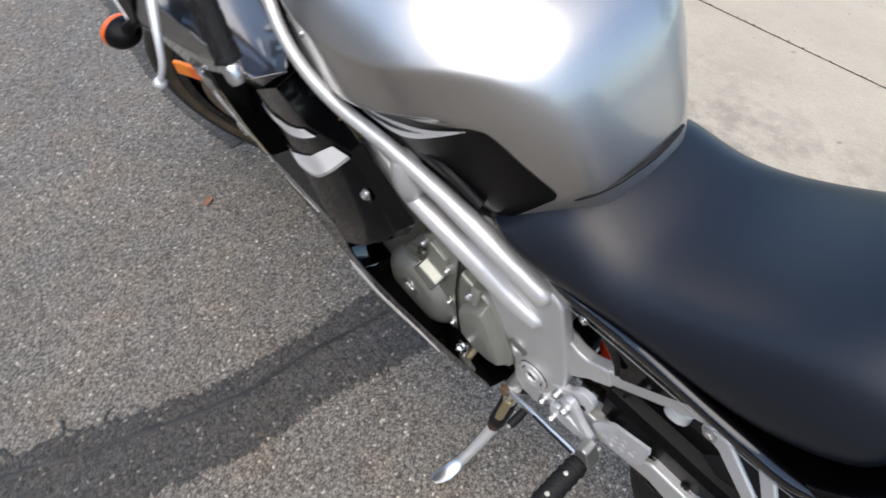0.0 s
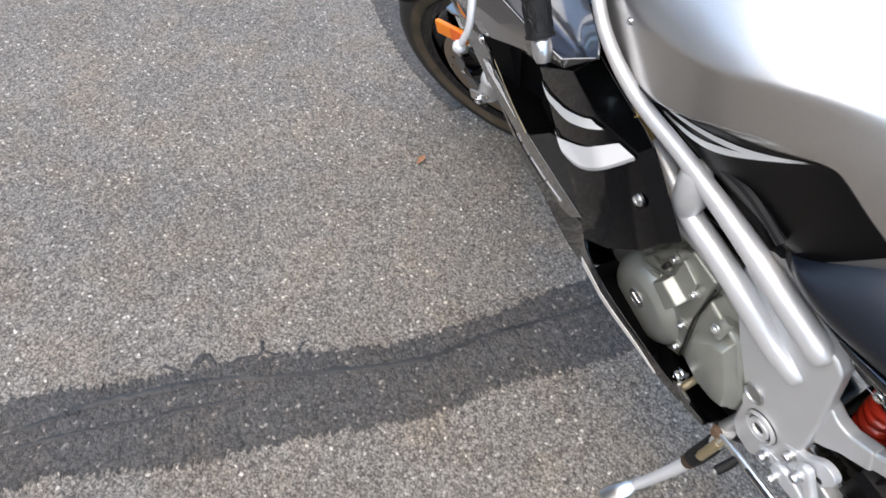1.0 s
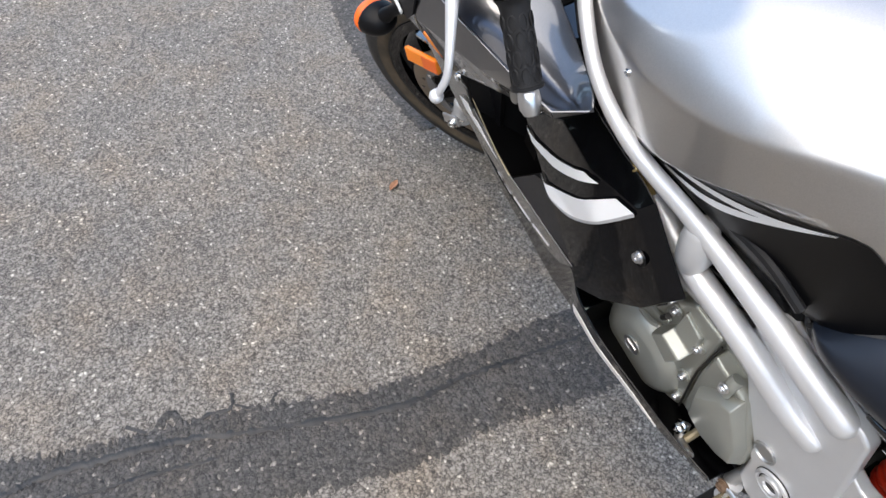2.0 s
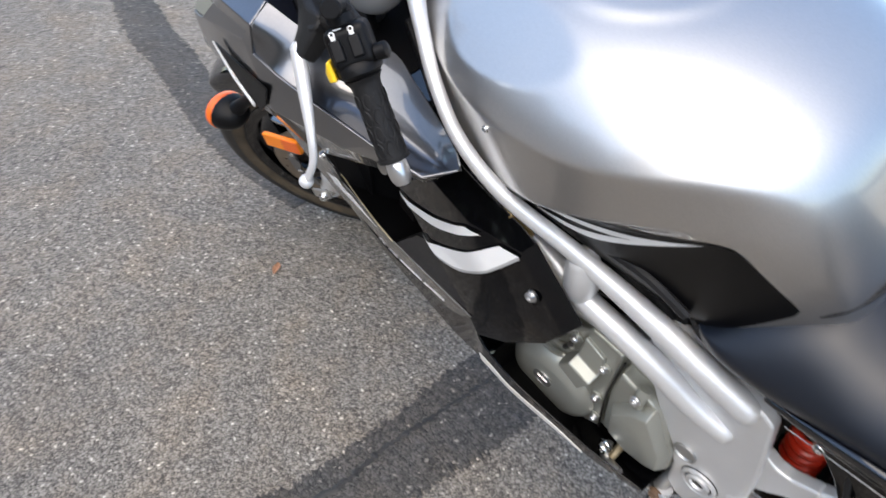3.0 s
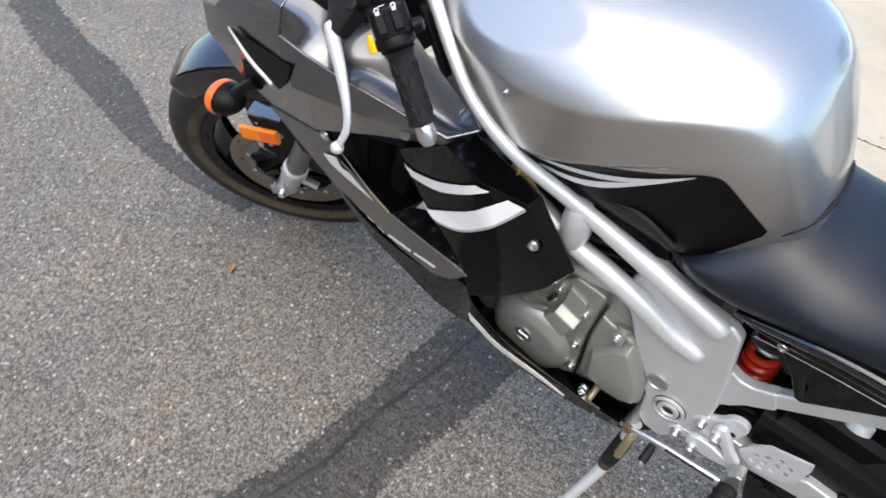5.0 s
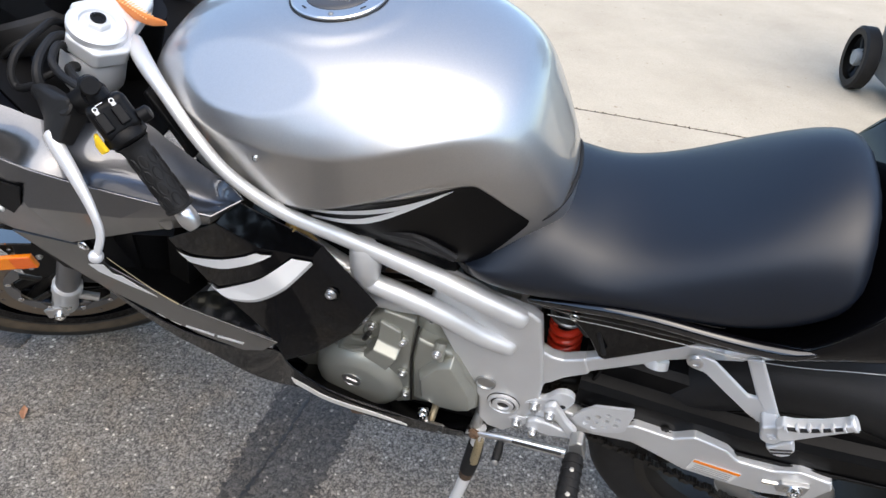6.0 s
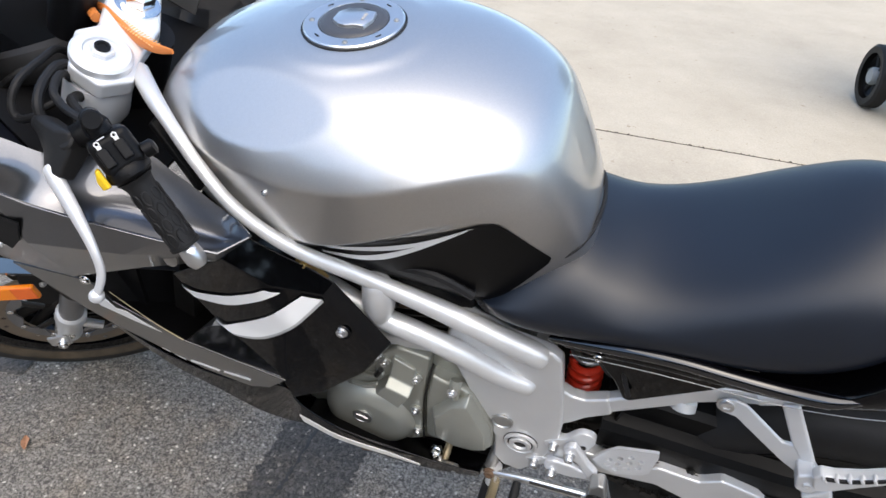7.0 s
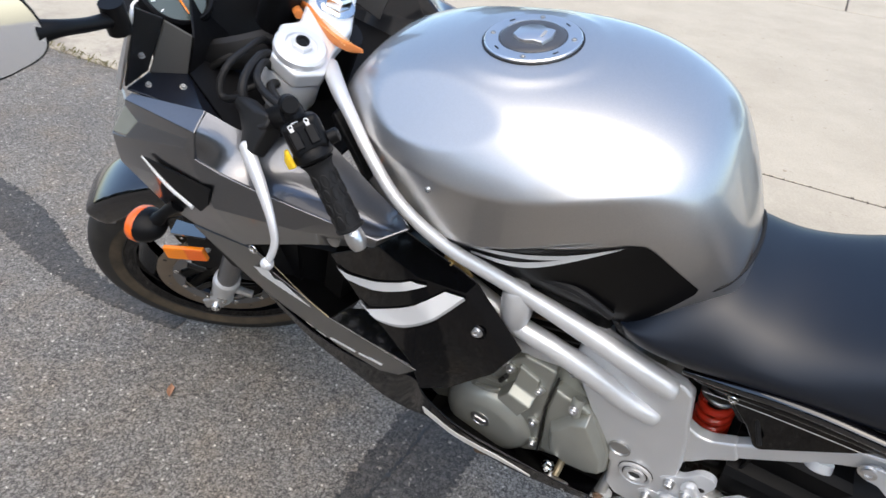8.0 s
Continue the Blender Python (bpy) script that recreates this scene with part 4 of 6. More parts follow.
def lower_fairing():
    for s in (-1, 1):
        top = [(0.242, -0.183, 0.625), (0.336, -0.172, 0.520), (0.433, -0.170, 0.495), (0.503, -0.174, 0.520), (0.544, -0.184, 0.540), (0.563, -0.192, 0.518), (0.612, -0.186, 0.466), (0.690, -0.180, 0.438), (0.770, -0.172, 0.412), (0.830, -0.164, 0.398)]
        low = [(0.239, -0.180, 0.615), (0.321, -0.166, 0.488), (0.395, -0.163, 0.441), (0.461, -0.165, 0.411), (0.516, -0.171, 0.416), (0.556, -0.178, 0.434), (0.600, -0.180, 0.424), (0.690, -0.174, 0.388), (0.770, -0.166, 0.376), (0.830, -0.158, 0.374)]
        und = [(x, y * 0.55, z - 0.05) for x, y, z in low]
        mir = lambda row: [(x, y * -s, z) for x, y, z in row]
        a, b, c = (spline(mir(r), 4) for r in (top, low, und))
        ob = part("lower_fairing", grid([a, b, c]), GLOSS_BLACK, bike, "gloss black lower fairing", bev=0.003, solid=0.003)
        if s < 0:
            e0 = spline([(0.560, -0.1965, 0.500), (0.580, -0.1935, 0.481), (0.606, -0.1910, 0.459), (0.640, -0.1875, 0.443), (0.692, -0.1835, 0.429), (0.740, -0.1800, 0.408)], 5)
            e1 = spline([(0.564, -0.1950, 0.472), (0.584, -0.1920, 0.453), (0.610, -0.1895, 0.434), (0.642, -0.1860, 0.421), (0.682, -0.1825, 0.411), (0.740, -0.1795, 0.402)], 5)
            part("trim_line", grid([[p.lerp(q, 0.22) for p, q in zip(e0, e1)], [p.lerp(q, 0.85) for p, q in zip(e0, e1)]]), CREAM, ob, "dusty cream trim line along the lower edge", solid=0.0015)


lower_fairing()


def engine():
    eng = part("crankcase", prism([(0.50, 0.40), (0.55, 0.56), (0.60, 0.60), (0.73, 0.62), (0.84, 0.58), (0.87, 0.46), (0.84, 0.37), (0.70, 0.34), (0.56, 0.35)], -0.105, 0.13), CASE, bike, "grey cast engine crankcase", bev=0.012, seg=3)
    c = Vector((0.640, -0.105, 0.420))
    part("stator_cover", lathe([(0.079, 0), (0.079, 0.010), (0.075, 0.020), (0.067, 0.029), (0.057, 0.0345), (0.050, 0.036), (0, 0.037)], c, (0, -1, 0), 44), CASE, eng, "round grey stator cover", sharp=20)
    part("cover_badge", lathe([(0.0165, 0), (0.0165, 0.0015), (0.0140, 0.0022), (0.0130, 0.0010), (0, 0.0010)], (0.634, -0.1420, 0.437), (0, -1, 0.02), 32), ALLOY, eng, "small bright round badge")
    part("badge_bar", box((0.019, 0.001, 0.0032), pose(0.634, -0.1436, 0.437, 0, 14, 0)), ALLOY, eng)
    part("cover_shoulder", prism([(0.592, 0.462), (0.618, 0.520), (0.640, 0.556), (0.664, 0.596), (0.690, 0.600), (0.690, 0.53), (0.660, 0.48), (0.620, 0.44)], -0.122, -0.10), CASE, eng, "stepped shoulder of the cover", bev=0.007, seg=3)
    for z0, x0 in ((0.0, 0.0), (0.034, 0.018)):
        part("cover_rib", tube([(0.618 + x0, -0.1235, 0.500 + z0), (0.640 + x0, -0.1270, 0.508 + z0), (0.660 + x0 * 0.6, -0.1280, 0.520 + z0)], [0.004, 0.005, 0.004], 8, dome=True), CASE, eng, "raised rib of the stator cover")
    ring = lambda left, right, y, back: [(left[0], y, left[1]), (right[0], y, right[1]), (right[0], back, right[1]), (left[0], back, left[1])]
    part("cover_block", loft([ring((0.690, 0.603), (0.722, 0.584), -0.130, -0.10), ring((0.684, 0.563), (0.720, 0.547), -0.134, -0.10), ring((0.682, 0.556), (0.718, 0.540), -0.151, -0.10), ring((0.665, 0.529), (0.700, 0.503), -0.1495, -0.10), ring((0.660, 0.520), (0.694, 0.494), -0.137, -0.10)]), CASE, eng, "raised block on the stator cover", bev=0.003, seg=2)
    part("cover_flange", prism([(0.655, 0.560), (0.672, 0.600), (0.694, 0.622), (0.744, 0.612), (0.734, 0.525), (0.7275, 0.382), (0.700, 0.366), (0.68, 0.42), (0.66, 0.50)], -0.124, -0.10), CASE, eng, "cover flange", bev=0.005)
    # Solid dark bar in place of a slot's inner shade.
    part("cover_slot", tube([(0.6615, -0.1300, 0.548), (0.672, -0.1345, 0.572)], 0.0042, 8), DARK_STEEL, eng, "dark bar drawn as a slot beside the block")
    part("cover_seam", tube([(0.748, -0.126, 0.606), (0.7375, -0.127, 0.540), (0.7325, -0.127, 0.500), (0.7295, -0.127, 0.392)], 0.0018, 6), DARK_STEEL, eng, "dark seam between the covers")
    for x, z in ((0.675, 0.584), (0.722, 0.560), (0.718, 0.471), (0.7205, 0.410)):
        part("bolt_boss", lathe([(0.0105, -0.012), (0.0100, 0.003), (0.0088, 0.004), (0, 0.004)], (x, -0.123, z), (0, -1, 0), 20), CASE, eng)
        bolt((x, -0.127, z), (0, -1, 0), 0.0052, eng, ALLOY, "cover_bolt", 0.007)
    part("sprocket_cover", prism([(0.7445, 0.576), (0.760, 0.568), (0.778, 0.562), (0.793, 0.557), (0.806, 0.544), (0.838, 0.474), (0.840, 0.412), (0.820, 0.398), (0.775, 0.394), (0.7325, 0.400), (0.7355, 0.52)], -0.126, -0.10), CASE, eng, "grey sprocket cover", bev=0.006, seg=3)
    face = lambda k, y: [(0.795 + (x - 0.795) * k, y, 0.478 + (z - 0.478) * k) for x, z in ((0.746, 0.494), (0.778, 0.540), (0.802, 0.552), (0.835, 0.472), (0.838, 0.426), (0.816, 0.414), (0.780, 0.413), (0.748, 0.432))]
    part("cover_step", loft([face(1.0, -0.122), face(1.0, -0.130), face(0.86, -0.143), face(0.80, -0.1438)]), CASE, eng, "raised bevelled face of the sprocket cover", bev=0.0025, seg=2)
    part("cover_ridge", tube([(0.781, -0.122, 0.575), (0.780, -0.130, 0.562), (0.782, -0.134, 0.546)], [0.0085, 0.0085, 0.006], 12), CASE, eng, "ridge on the sprocket cover")
    bolt((0.779, -0.140, 0.569), (0, -1, 0.2), 0.0055, eng, ALLOY, "cover_bolt", 0.006)
    bolt((0.765, -0.112, 0.616), (0, -1, 0.3), 0.0065, eng, STEEL, "case_nut", 0.008)
    part("drain_pipe", tube([(0.775, -0.115, 0.408), (0.772, -0.130, 0.390), (0.770, -0.146, 0.378)], [0.007, 0.006, 0.006], 10), SPRING, eng, "stained drain stub")
    part("case_bracket", prism([(0.625, 0.345), (0.672, 0.356), (0.674, 0.347), (0.627, 0.335)], -0.150, -0.130), RUSTY, eng, "dirty bracket under the cover", bev=0.002)
    part("starter", tube([(0.775, -0.09, 0.63), (0.83, -0.08, 0.62)], 0.03, 18, dome=True), DARK_STEEL, eng, "dark starter housing")
    part("cylinder", prism([(0.46, 0.42), (0.57, 0.40), (0.62, 0.58), (0.56, 0.66), (0.47, 0.62)], -0.09, 0.09), DARK_STEEL, eng, "dark engine cylinder", bev=0.01)
    part("rear_cylinder", prism([(0.60, 0.58), (0.76, 0.60), (0.80, 0.72), (0.70, 0.80), (0.58, 0.76)], -0.085, 0.085), DARK_STEEL, eng, "dark rear cylinder", bev=0.012)
    for i in range(7):
        part("cooling_fin", box((0.15, 0.20, 0.004), pose(0.69, 0, 0.63 + 0.018 * i, 0, -12, 0)), DARK_STEEL, eng)
    part("swingarm_pivot", prism([(0.92, 0.44), (0.985, 0.455), (1.02, 0.500), (1.07, 0.515), (1.07, 0.41), (0.93, 0.38)], -0.058, 0.06), DARK_STEEL, bike, "oily dark swingarm pivot", bev=0.01)
    part("radiator", box((0.03, 0.30, 0.20), pose(0.38, 0, 0.62, 0, 15, 0)), DARK_STEEL, bike, "dark radiator behind the front wheel")
    part("belly_pan", prism([(0.46, 0.40), (0.80, 0.37), (0.90, 0.34), (0.84, 0.25), (0.55, 0.26), (0.44, 0.33)], -0.10, 0.10), PLASTIC, bike, "dark belly pan", bev=0.02, seg=3)
    part("airbox", prism([(0.46, 0.70), (0.62, 0.80), (0.80, 0.78), (0.80, 0.70), (0.60, 0.66)], -0.11, 0.11), PLASTIC, bike, "black airbox under the tank", bev=0.02)
    part("under_seat", prism([(0.80, 0.76), (1.24, 0.77), (1.24, 0.70), (1.10, 0.66), (0.98, 0.62), (0.94, 0.68), (0.80, 0.70)], -0.095, 0.095), PLASTIC, bike, "black under-seat tray", bev=0.01)
    part("inner_panel", prism([(0.945, 0.725), (1.14, 0.735), (1.118, 0.694), (1.100, 0.678), (1.012, 0.612), (1.003, 0.615), (0.986, 0.650), (0.962, 0.682)], -0.113, -0.104), GLOSS_BLACK, bike, "gloss black panel under the seat", bev=0.003)
    part("inner_fender", grid([[(x, y, z) for x, z in ((1.24, 0.71), (1.10, 0.67), (1.02, 0.58), (1.000, 0.48), (1.000, 0.36))] for y in (-0.085, -0.075, 0.0, 0.075, 0.085)]), PLASTIC, bike, "dark inner rear fender", solid=0.004)
    part("battery_box", prism([(0.93, 0.69), (1.06, 0.70), (1.01, 0.60), (0.97, 0.50), (0.945, 0.42), (0.93, 0.36), (0.90, 0.38)], 0.014, 0.09), PLASTIC, bike, "dark box behind the shock", bev=0.01)
    for k, pts in enumerate(([(0.985, -0.10, 0.72), (0.995, -0.11, 0.67), (1.008, -0.12, 0.635)], [(0.90, -0.08, 0.70), (0.93, -0.09, 0.735), (0.99, -0.10, 0.73)], [(0.79, -0.10, 0.755), (0.815, -0.118, 0.745), (0.845, -0.11, 0.725)], [(0.70, -0.11, 0.70), (0.74, -0.12, 0.72), (0.79, -0.11, 0.70)])):
        part("wire", tube(pts, 0.0035, 8), RUBBER if k % 2 == 0 else RUSTY, bike, "thin wire beside the frame")
    part("fuel_hose", tube([(0.70, -0.13, 0.80), (0.755, -0.135, 0.805), (0.80, -0.128, 0.775)], 0.006, 8), RUBBER, bike, "black rubber hose under the tank")


engine()


def shock():
    a, b = Vector((0.951, -0.022, 0.660)), Vector((0.957, -0.022, 0.410))
    axis = (b - a)
    part("shock_body", tube([a, b], 0.0125, 14), DARK_STEEL, bike, "dark shock absorber body")
    pts, turns, per = [], 5.0, 16
    u = axis.normalized().orthogonal().normalized()
    w = axis.normalized().cross(u)
    k = int(turns * per)
    for i in range(k + 1):
        t = i / k
        an = 2 * math.pi * turns * t
        pts.append(a + axis * (0.35 + 0.40 * t) + 0.0215 * (math.cos(an) * u + math.sin(an) * w))
    part("shock_spring", tube(pts, 0.0060, 10, steps=1), RED, bike, "bright red shock spring")
    part("shock_collar", lathe([(0.026, -0.006), (0.028, -0.004), (0.028, 0.0), (0.023, 0.004), (0, 0.004)], a + axis * 0.32, axis, 24), STEEL, bike, "shock collar")
    for q in (0.17, 0.23):
        part("preload_nut", lathe([(0.024, -0.005), (0.026, -0.003), (0.026, 0.004), (0.024, 0.006), (0, 0.006)], a + axis * q, axis, 12), DARK_STEEL, bike, "dark notched preload nut")


shock()


INWARD = Vector((0.002, 0.028, -0.049))        # from the outer face of the frame plate to the foot control plane


def foot_controls():
    plate = [(0.914, 0.508), (0.925, 0.522), (0.943, 0.533), (0.960, 0.556), (0.977, 0.558), (0.986, 0.545), (0.980, 0.521), (0.970, 0.490), (0.961, 0.468), (0.948, 0.452), (0.937, 0.459), (0.915, 0.438), (0.898, 0.436), (0.891, 0.448), (0.901, 0.460), (0.924, 0.463), (0.932, 0.481), (0.927, 0.493)]
    br = part("peg_bracket", prism(rounded(plate), -0.146, -0.135), CLAMP, bike, "cast aluminium rider peg bracket", bev=0.0035, seg=3)
    br.location = INWARD
    for x, z in ((0.954, 0.525), (0.971, 0.522), (0.946, 0.459)):
        # Dark discs on the solid face paint the shade of open holes.
        part("bracket_hole", lathe([(0.0048, 0.0), (0.0048, 0.0008), (0, 0.0008)], (x, -0.146, z), (0, -1, 0), 16), DARK_STEEL, br, "dark disc drawn as a hole in the bracket")
    part("upper_arm", prism([(0.943, 0.522), (0.949, 0.537), (0.960, 0.541), (0.971, 0.523), (0.984, 0.499), (1.000, 0.479), (1.002, 0.456), (0.990, 0.452), (0.982, 0.470), (0.966, 0.497), (0.950, 0.503)], -0.160, -0.148), CLAMP, br, "curved upper arm of the peg casting", bev=0.004, seg=3)
    part("lower_arm", prism([(0.921, 0.455), (0.923, 0.474), (0.933, 0.481), (0.958, 0.479), (0.983, 0.469), (0.996, 0.452), (0.965, 0.445), (0.941, 0.445), (0.928, 0.443)], -0.158, -0.147), CLAMP, br, "lower arm of the peg casting", bev=0.004, seg=3)
    for x, y, z in ((0.929, -0.146, 0.507), (0.954, -0.160, 0.515), (0.905, -0.146, 0.444), (0.934, -0.158, 0.450)):
        bolt((x, y, z), (0, -1, 0), 0.0066, br, ALLOY, "bracket_bolt", 0.011)
    part("peg_clevis", prism([(0.992, 0.478), (1.003, 0.492), (1.012, 0.490), (1.022, 0.446), (1.016, 0.436), (0.994, 0.446)], -0.184, -0.160), STEEL, br, "steel footpeg clevis", bev=0.003)
    part("peg_pin", tube([(1.012, -0.150, 0.455), (1.012, -0.196, 0.455)], 0.005, 10), STEEL, br)
    peg = part("rider_footpeg", tube([(1.005, -0.186, 0.442), (1.004, -0.225, 0.437), (1.003, -0.270, 0.431)], [0.0150, 0.0160, 0.0155], 16, dome=True), RUBBER, bike, "black rubber rider footpeg")
    peg.location = INWARD + Vector((0.0, 0.0, 0.008))
    for i in range(6):
        part("peg_rib", lathe([(0.0150, -0.0030), (0.0172, -0.0022), (0.0172, 0.0022), (0.0150, 0.0030)], (1.0045 - 0.0002 * i, -0.196 - 0.0125 * i, 0.4405 - 0.0016 * i), (0, -1, -0.12), 18, cap=False), RUBBER, peg)
    for y in (-0.212, -0.25):
        bolt((1.004, y, 0.4545 + 0.12 * (y + 0.212)), (0, -0.1, 1), 0.0030, peg, STEEL, "peg_screw", 0.002)
    # heel guard with drilled holes: joined outline with round holes
    bm = bmesh.new()
    outl = [(0.986, 0.486), (0.996, 0.508), (1.003, 0.518), (1.016, 0.534), (1.071, 0.548), (1.073, 0.534), (1.069, 0.486), (1.062, 0.476), (1.025, 0.459), (0.996, 0.470)]
    holes = [(1.010, 0.496), (1.024, 0.507), (1.038, 0.517), (1.053, 0.511), (1.009, 0.480), (1.023, 0.490), (1.038, 0.500), (1.052, 0.494), (1.022, 0.473), (1.037, 0.483)]
    vs, es = [bm.verts.new((x, -0.140, z)) for x, z in outl], []
    es += [bm.edges.new((vs[i], vs[(i + 1) % len(vs)])) for i in range(len(vs))]
    for hx, hz in holes:
        hv = [bm.verts.new((hx + 0.0048 * math.cos(a), -0.140, hz + 0.0048 * math.sin(a))) for a in (2 * math.pi * k / 10 for k in range(10))]
        es += [bm.edges.new((hv[i], hv[(i + 1) % 10])) for i in range(10)]
    bmesh.ops.triangle_fill(bm, edges=es, use_beauty=True)
    part("heel_guard", bm, CLAMP, bike, "perforated aluminium heel guard", solid=0.0045).location = INWARD + Vector((0.002, -0.004, 0.008))
    # shift lever and link rod
    part("shift_rod", tube([(0.796, -0.160, 0.388), (0.845, -0.163, 0.402), (0.900, -0.166, 0.414), (0.992, -0.172, 0.428)], [0.0040, 0.0050, 0.0078, 0.0095], 14, flat=0.7), ALLOY, bike, "plated shift lever rod").location = INWARD
    # Raised dark strip paints the shade of a groove in the lever.
    part("rod_groove", tube([(0.905, -0.1715, 0.421), (0.985, -0.1775, 0.434)], 0.0022, 6), DARK_STEEL, bike, "dark strip drawn as a shaded groove along the shift lever").location = INWARD
    part("shift_arm", tube([(0.752, -0.135, 0.385), (0.765, -0.150, 0.372), (0.792, -0.160, 0.386)], [0.010, 0.008, 0.007], 12), STEEL, bike, "steel shift shaft arm")
    bolt((0.757, -0.145, 0.398), (0, -1, 0.2), 0.008, bike, CHROME, "shift_bolt", 0.012)
    part("toe_rubber", tube([(0.886, -0.170, 0.405), (0.886, -0.185, 0.402), (0.885, -0.199, 0.400)], [0.0065, 0.0075, 0.0072], 12, dome=True), RUBBER, bike, "black rubber toe piece of the shift lever").location = INWARD
    part("toe_cap", lathe([(0.0055, 0), (0.0055, 0.004), (0.003, 0.006), (0, 0.006)], (0.885, -0.203, 0.400), (0, -1, 0), 12), STEEL, bike).location = INWARD
    # side stand: folded out to the ground
    st = part("side_stand", tube([(0.848, -0.120, 0.350), (0.846, -0.136, 0.30), (0.831, -0.168, 0.205), (0.800, -0.210, 0.082)], [0.012, 0.0115, 0.0105, 0.009], 12), CLAMP, bike, "steel side stand with rusty pivot")
    paddle = [[(0.798 + 0.16 * (y + 0.205) + w * math.cos(a), y, z + 0.0045 * math.sin(a)) for a in (2 * math.pi * k / 12 for k in range(12))] for y, w, z in ((-0.200, 0.0085, 0.094), (-0.214, 0.010, 0.077), (-0.230, 0.0135, 0.069), (-0.248, 0.0155, 0.0665), (-0.264, 0.0140, 0.069), (-0.276, 0.008, 0.0725))]
    part("stand_foot", loft(paddle), ALLOY, st, "flattened bright stand foot", sharp=60)
    part("stand_pivot", tube([(0.848, -0.095, 0.385), (0.840, -0.122, 0.345)], [0.0095, 0.0095], 12), STEEL, st, "stained stand pivot")
    bolt((0.842, -0.135, 0.352), (0, -1, 0.2), 0.008, st, RUSTY, "stand_bolt", 0.008)
    part("stand_sleeve", tube([(0.8465, -0.132, 0.312), (0.843, -0.143, 0.280), (0.838, -0.154, 0.247)], [0.0140, 0.0148, 0.0142], 16), RUBBER, st, "black rubber sleeve round the stand")
    part("rust_ring", tube([(0.838, -0.1545, 0.2455), (0.8355, -0.159, 0.232)], 0.0122, 14), RUSTY, st, "rusty ring below the sleeve")
    a, b = Vector((0.854, -0.138, 0.341)), Vector((0.849, -0.158, 0.292))
    ax = b - a
    u = ax.normalized().orthogonal().normalized()
    w = ax.normalized().cross(u)
    part("stand_spring", tube([a + ax * (i / 96) + 0.0065 * (math.cos(2 * math.pi * i / 8) * u + math.sin(2 * math.pi * i / 8) * w) for i in range(97)], 0.0017, 5, steps=1), SPRING, st, "coil spring of the side stand")


foot_controls()


def rear_end():
    for s in (-1, 1):
        outline = [(0.90, 0.455), (0.97, 0.450), (1.03, 0.442), (1.06, 0.446), (1.085, 0.458), (1.144, 0.448), (1.171, 0.468), (1.223, 0.451), (1.245, 0.430), (1.296, 0.427), (1.330, 0.443), (1.378, 0.433), (1.385, 0.415), (1.370, 0.372), (1.299, 0.353), (1.242, 0.357), (1.178, 0.365), (1.127, 0.391), (1.088, 0.408), (1.03, 0.402), (0.97, 0.398), (0.90, 0.395)]
        arm = part("swingarm", prism(outline, -0.088 * -s, -0.112 * -s), FRAME, bike, "silver swingarm", bev=0.004, seg=2)
        if s < 0:
            part("warning_label", facets([(1.186, -0.1135, 0.410), (1.258, -0.1135, 0.400), (1.251, -0.1135, 0.368), (1.181, -0.1135, 0.377)], [(0, 1, 2, 3)]), LABEL, arm, "white label with an orange band and print", solid=0.0008)
            part("label_band", facets([(1.186, -0.1145, 0.410), (1.258, -0.1145, 0.400), (1.2568, -0.1145, 0.3935), (1.1852, -0.1145, 0.4035)], [(0, 1, 2, 3)]), ORANGE, arm, "orange band", solid=0.0005)
            for i in range(4):
                z = 0.398 - 0.0056 * i
                part("print_bar", facets([(1.190 - i * 0.0008, -0.1146, z), (1.248 - i * 0.0008, -0.1146, z - 0.008), (1.248 - i * 0.0008, -0.1146, z - 0.0098), (1.190 - i * 0.0008, -0.1146, z - 0.0018)], [(0, 1, 2, 3)]), PRINT, arm, "grey print bar", solid=0.0003)
            part("adjuster_block", prism([(1.312, 0.412), (1.352, 0.420), (1.352, 0.392), (1.312, 0.386)], -0.120, -0.108), STEEL, arm, "chain adjuster block", bev=0.003)
            part("adjuster_bolt", tube([(1.290, -0.113, 0.396), (1.335, -0.113, 0.402)], 0.004, 8), CHROME, arm, "bright adjuster bolt")
            bolt((1.333, -0.119, 0.404), (0, -1, 0), 0.010, arm, CHROME, "rear_axle_nut", 0.010)
    steps = ((-0.098, 0.440), (-0.097, 0.486), (-0.088, 0.496), (-0.072, 0.503), (-0.067, 0.532), (-0.056, 0.541), (0.0, 0.556), (0.06, 0.54), (0.092, 0.49))
    run = ((0.99, 0.018), (1.07, 0.010), (1.15, 0.0), (1.25, -0.010), (1.45, -0.004), (1.60, -0.02))
    part("hugger", grid([[(x, y, z + dz) for x, dz in run] for y, z in steps]), GUARD, bike, "black plastic rear hugger and chain guard", sharp=14, solid=0.003)
    part("guard_ridge", tube([(1.00, -0.100, 0.462), (1.07, -0.101, 0.455), (1.15, -0.101, 0.444), (1.25, -0.100, 0.434), (1.45, -0.100, 0.440)], 0.004, 8, flat=0.5), GUARD, bike, "chain guard ridge")
    for x, z in ((1.13, 0.452), (1.24, 0.430)):
        bolt((x, -0.100, z), (0, -1, 0.2), 0.005, bike, DARK_STEEL, "guard_bolt", 0.003)
    w = part("rear_wheel", lathe([(0.205, -0.07), (0.222, -0.072), (0.222, -0.060), (0.20, -0.04), (0.20, 0.04), (0.222, 0.060), (0.222, 0.072), (0.205, 0.07)], (1.335, 0, 0.312), (0, 1, 0), 56, cap=False), DARK_STEEL, bike, "dark rear wheel")
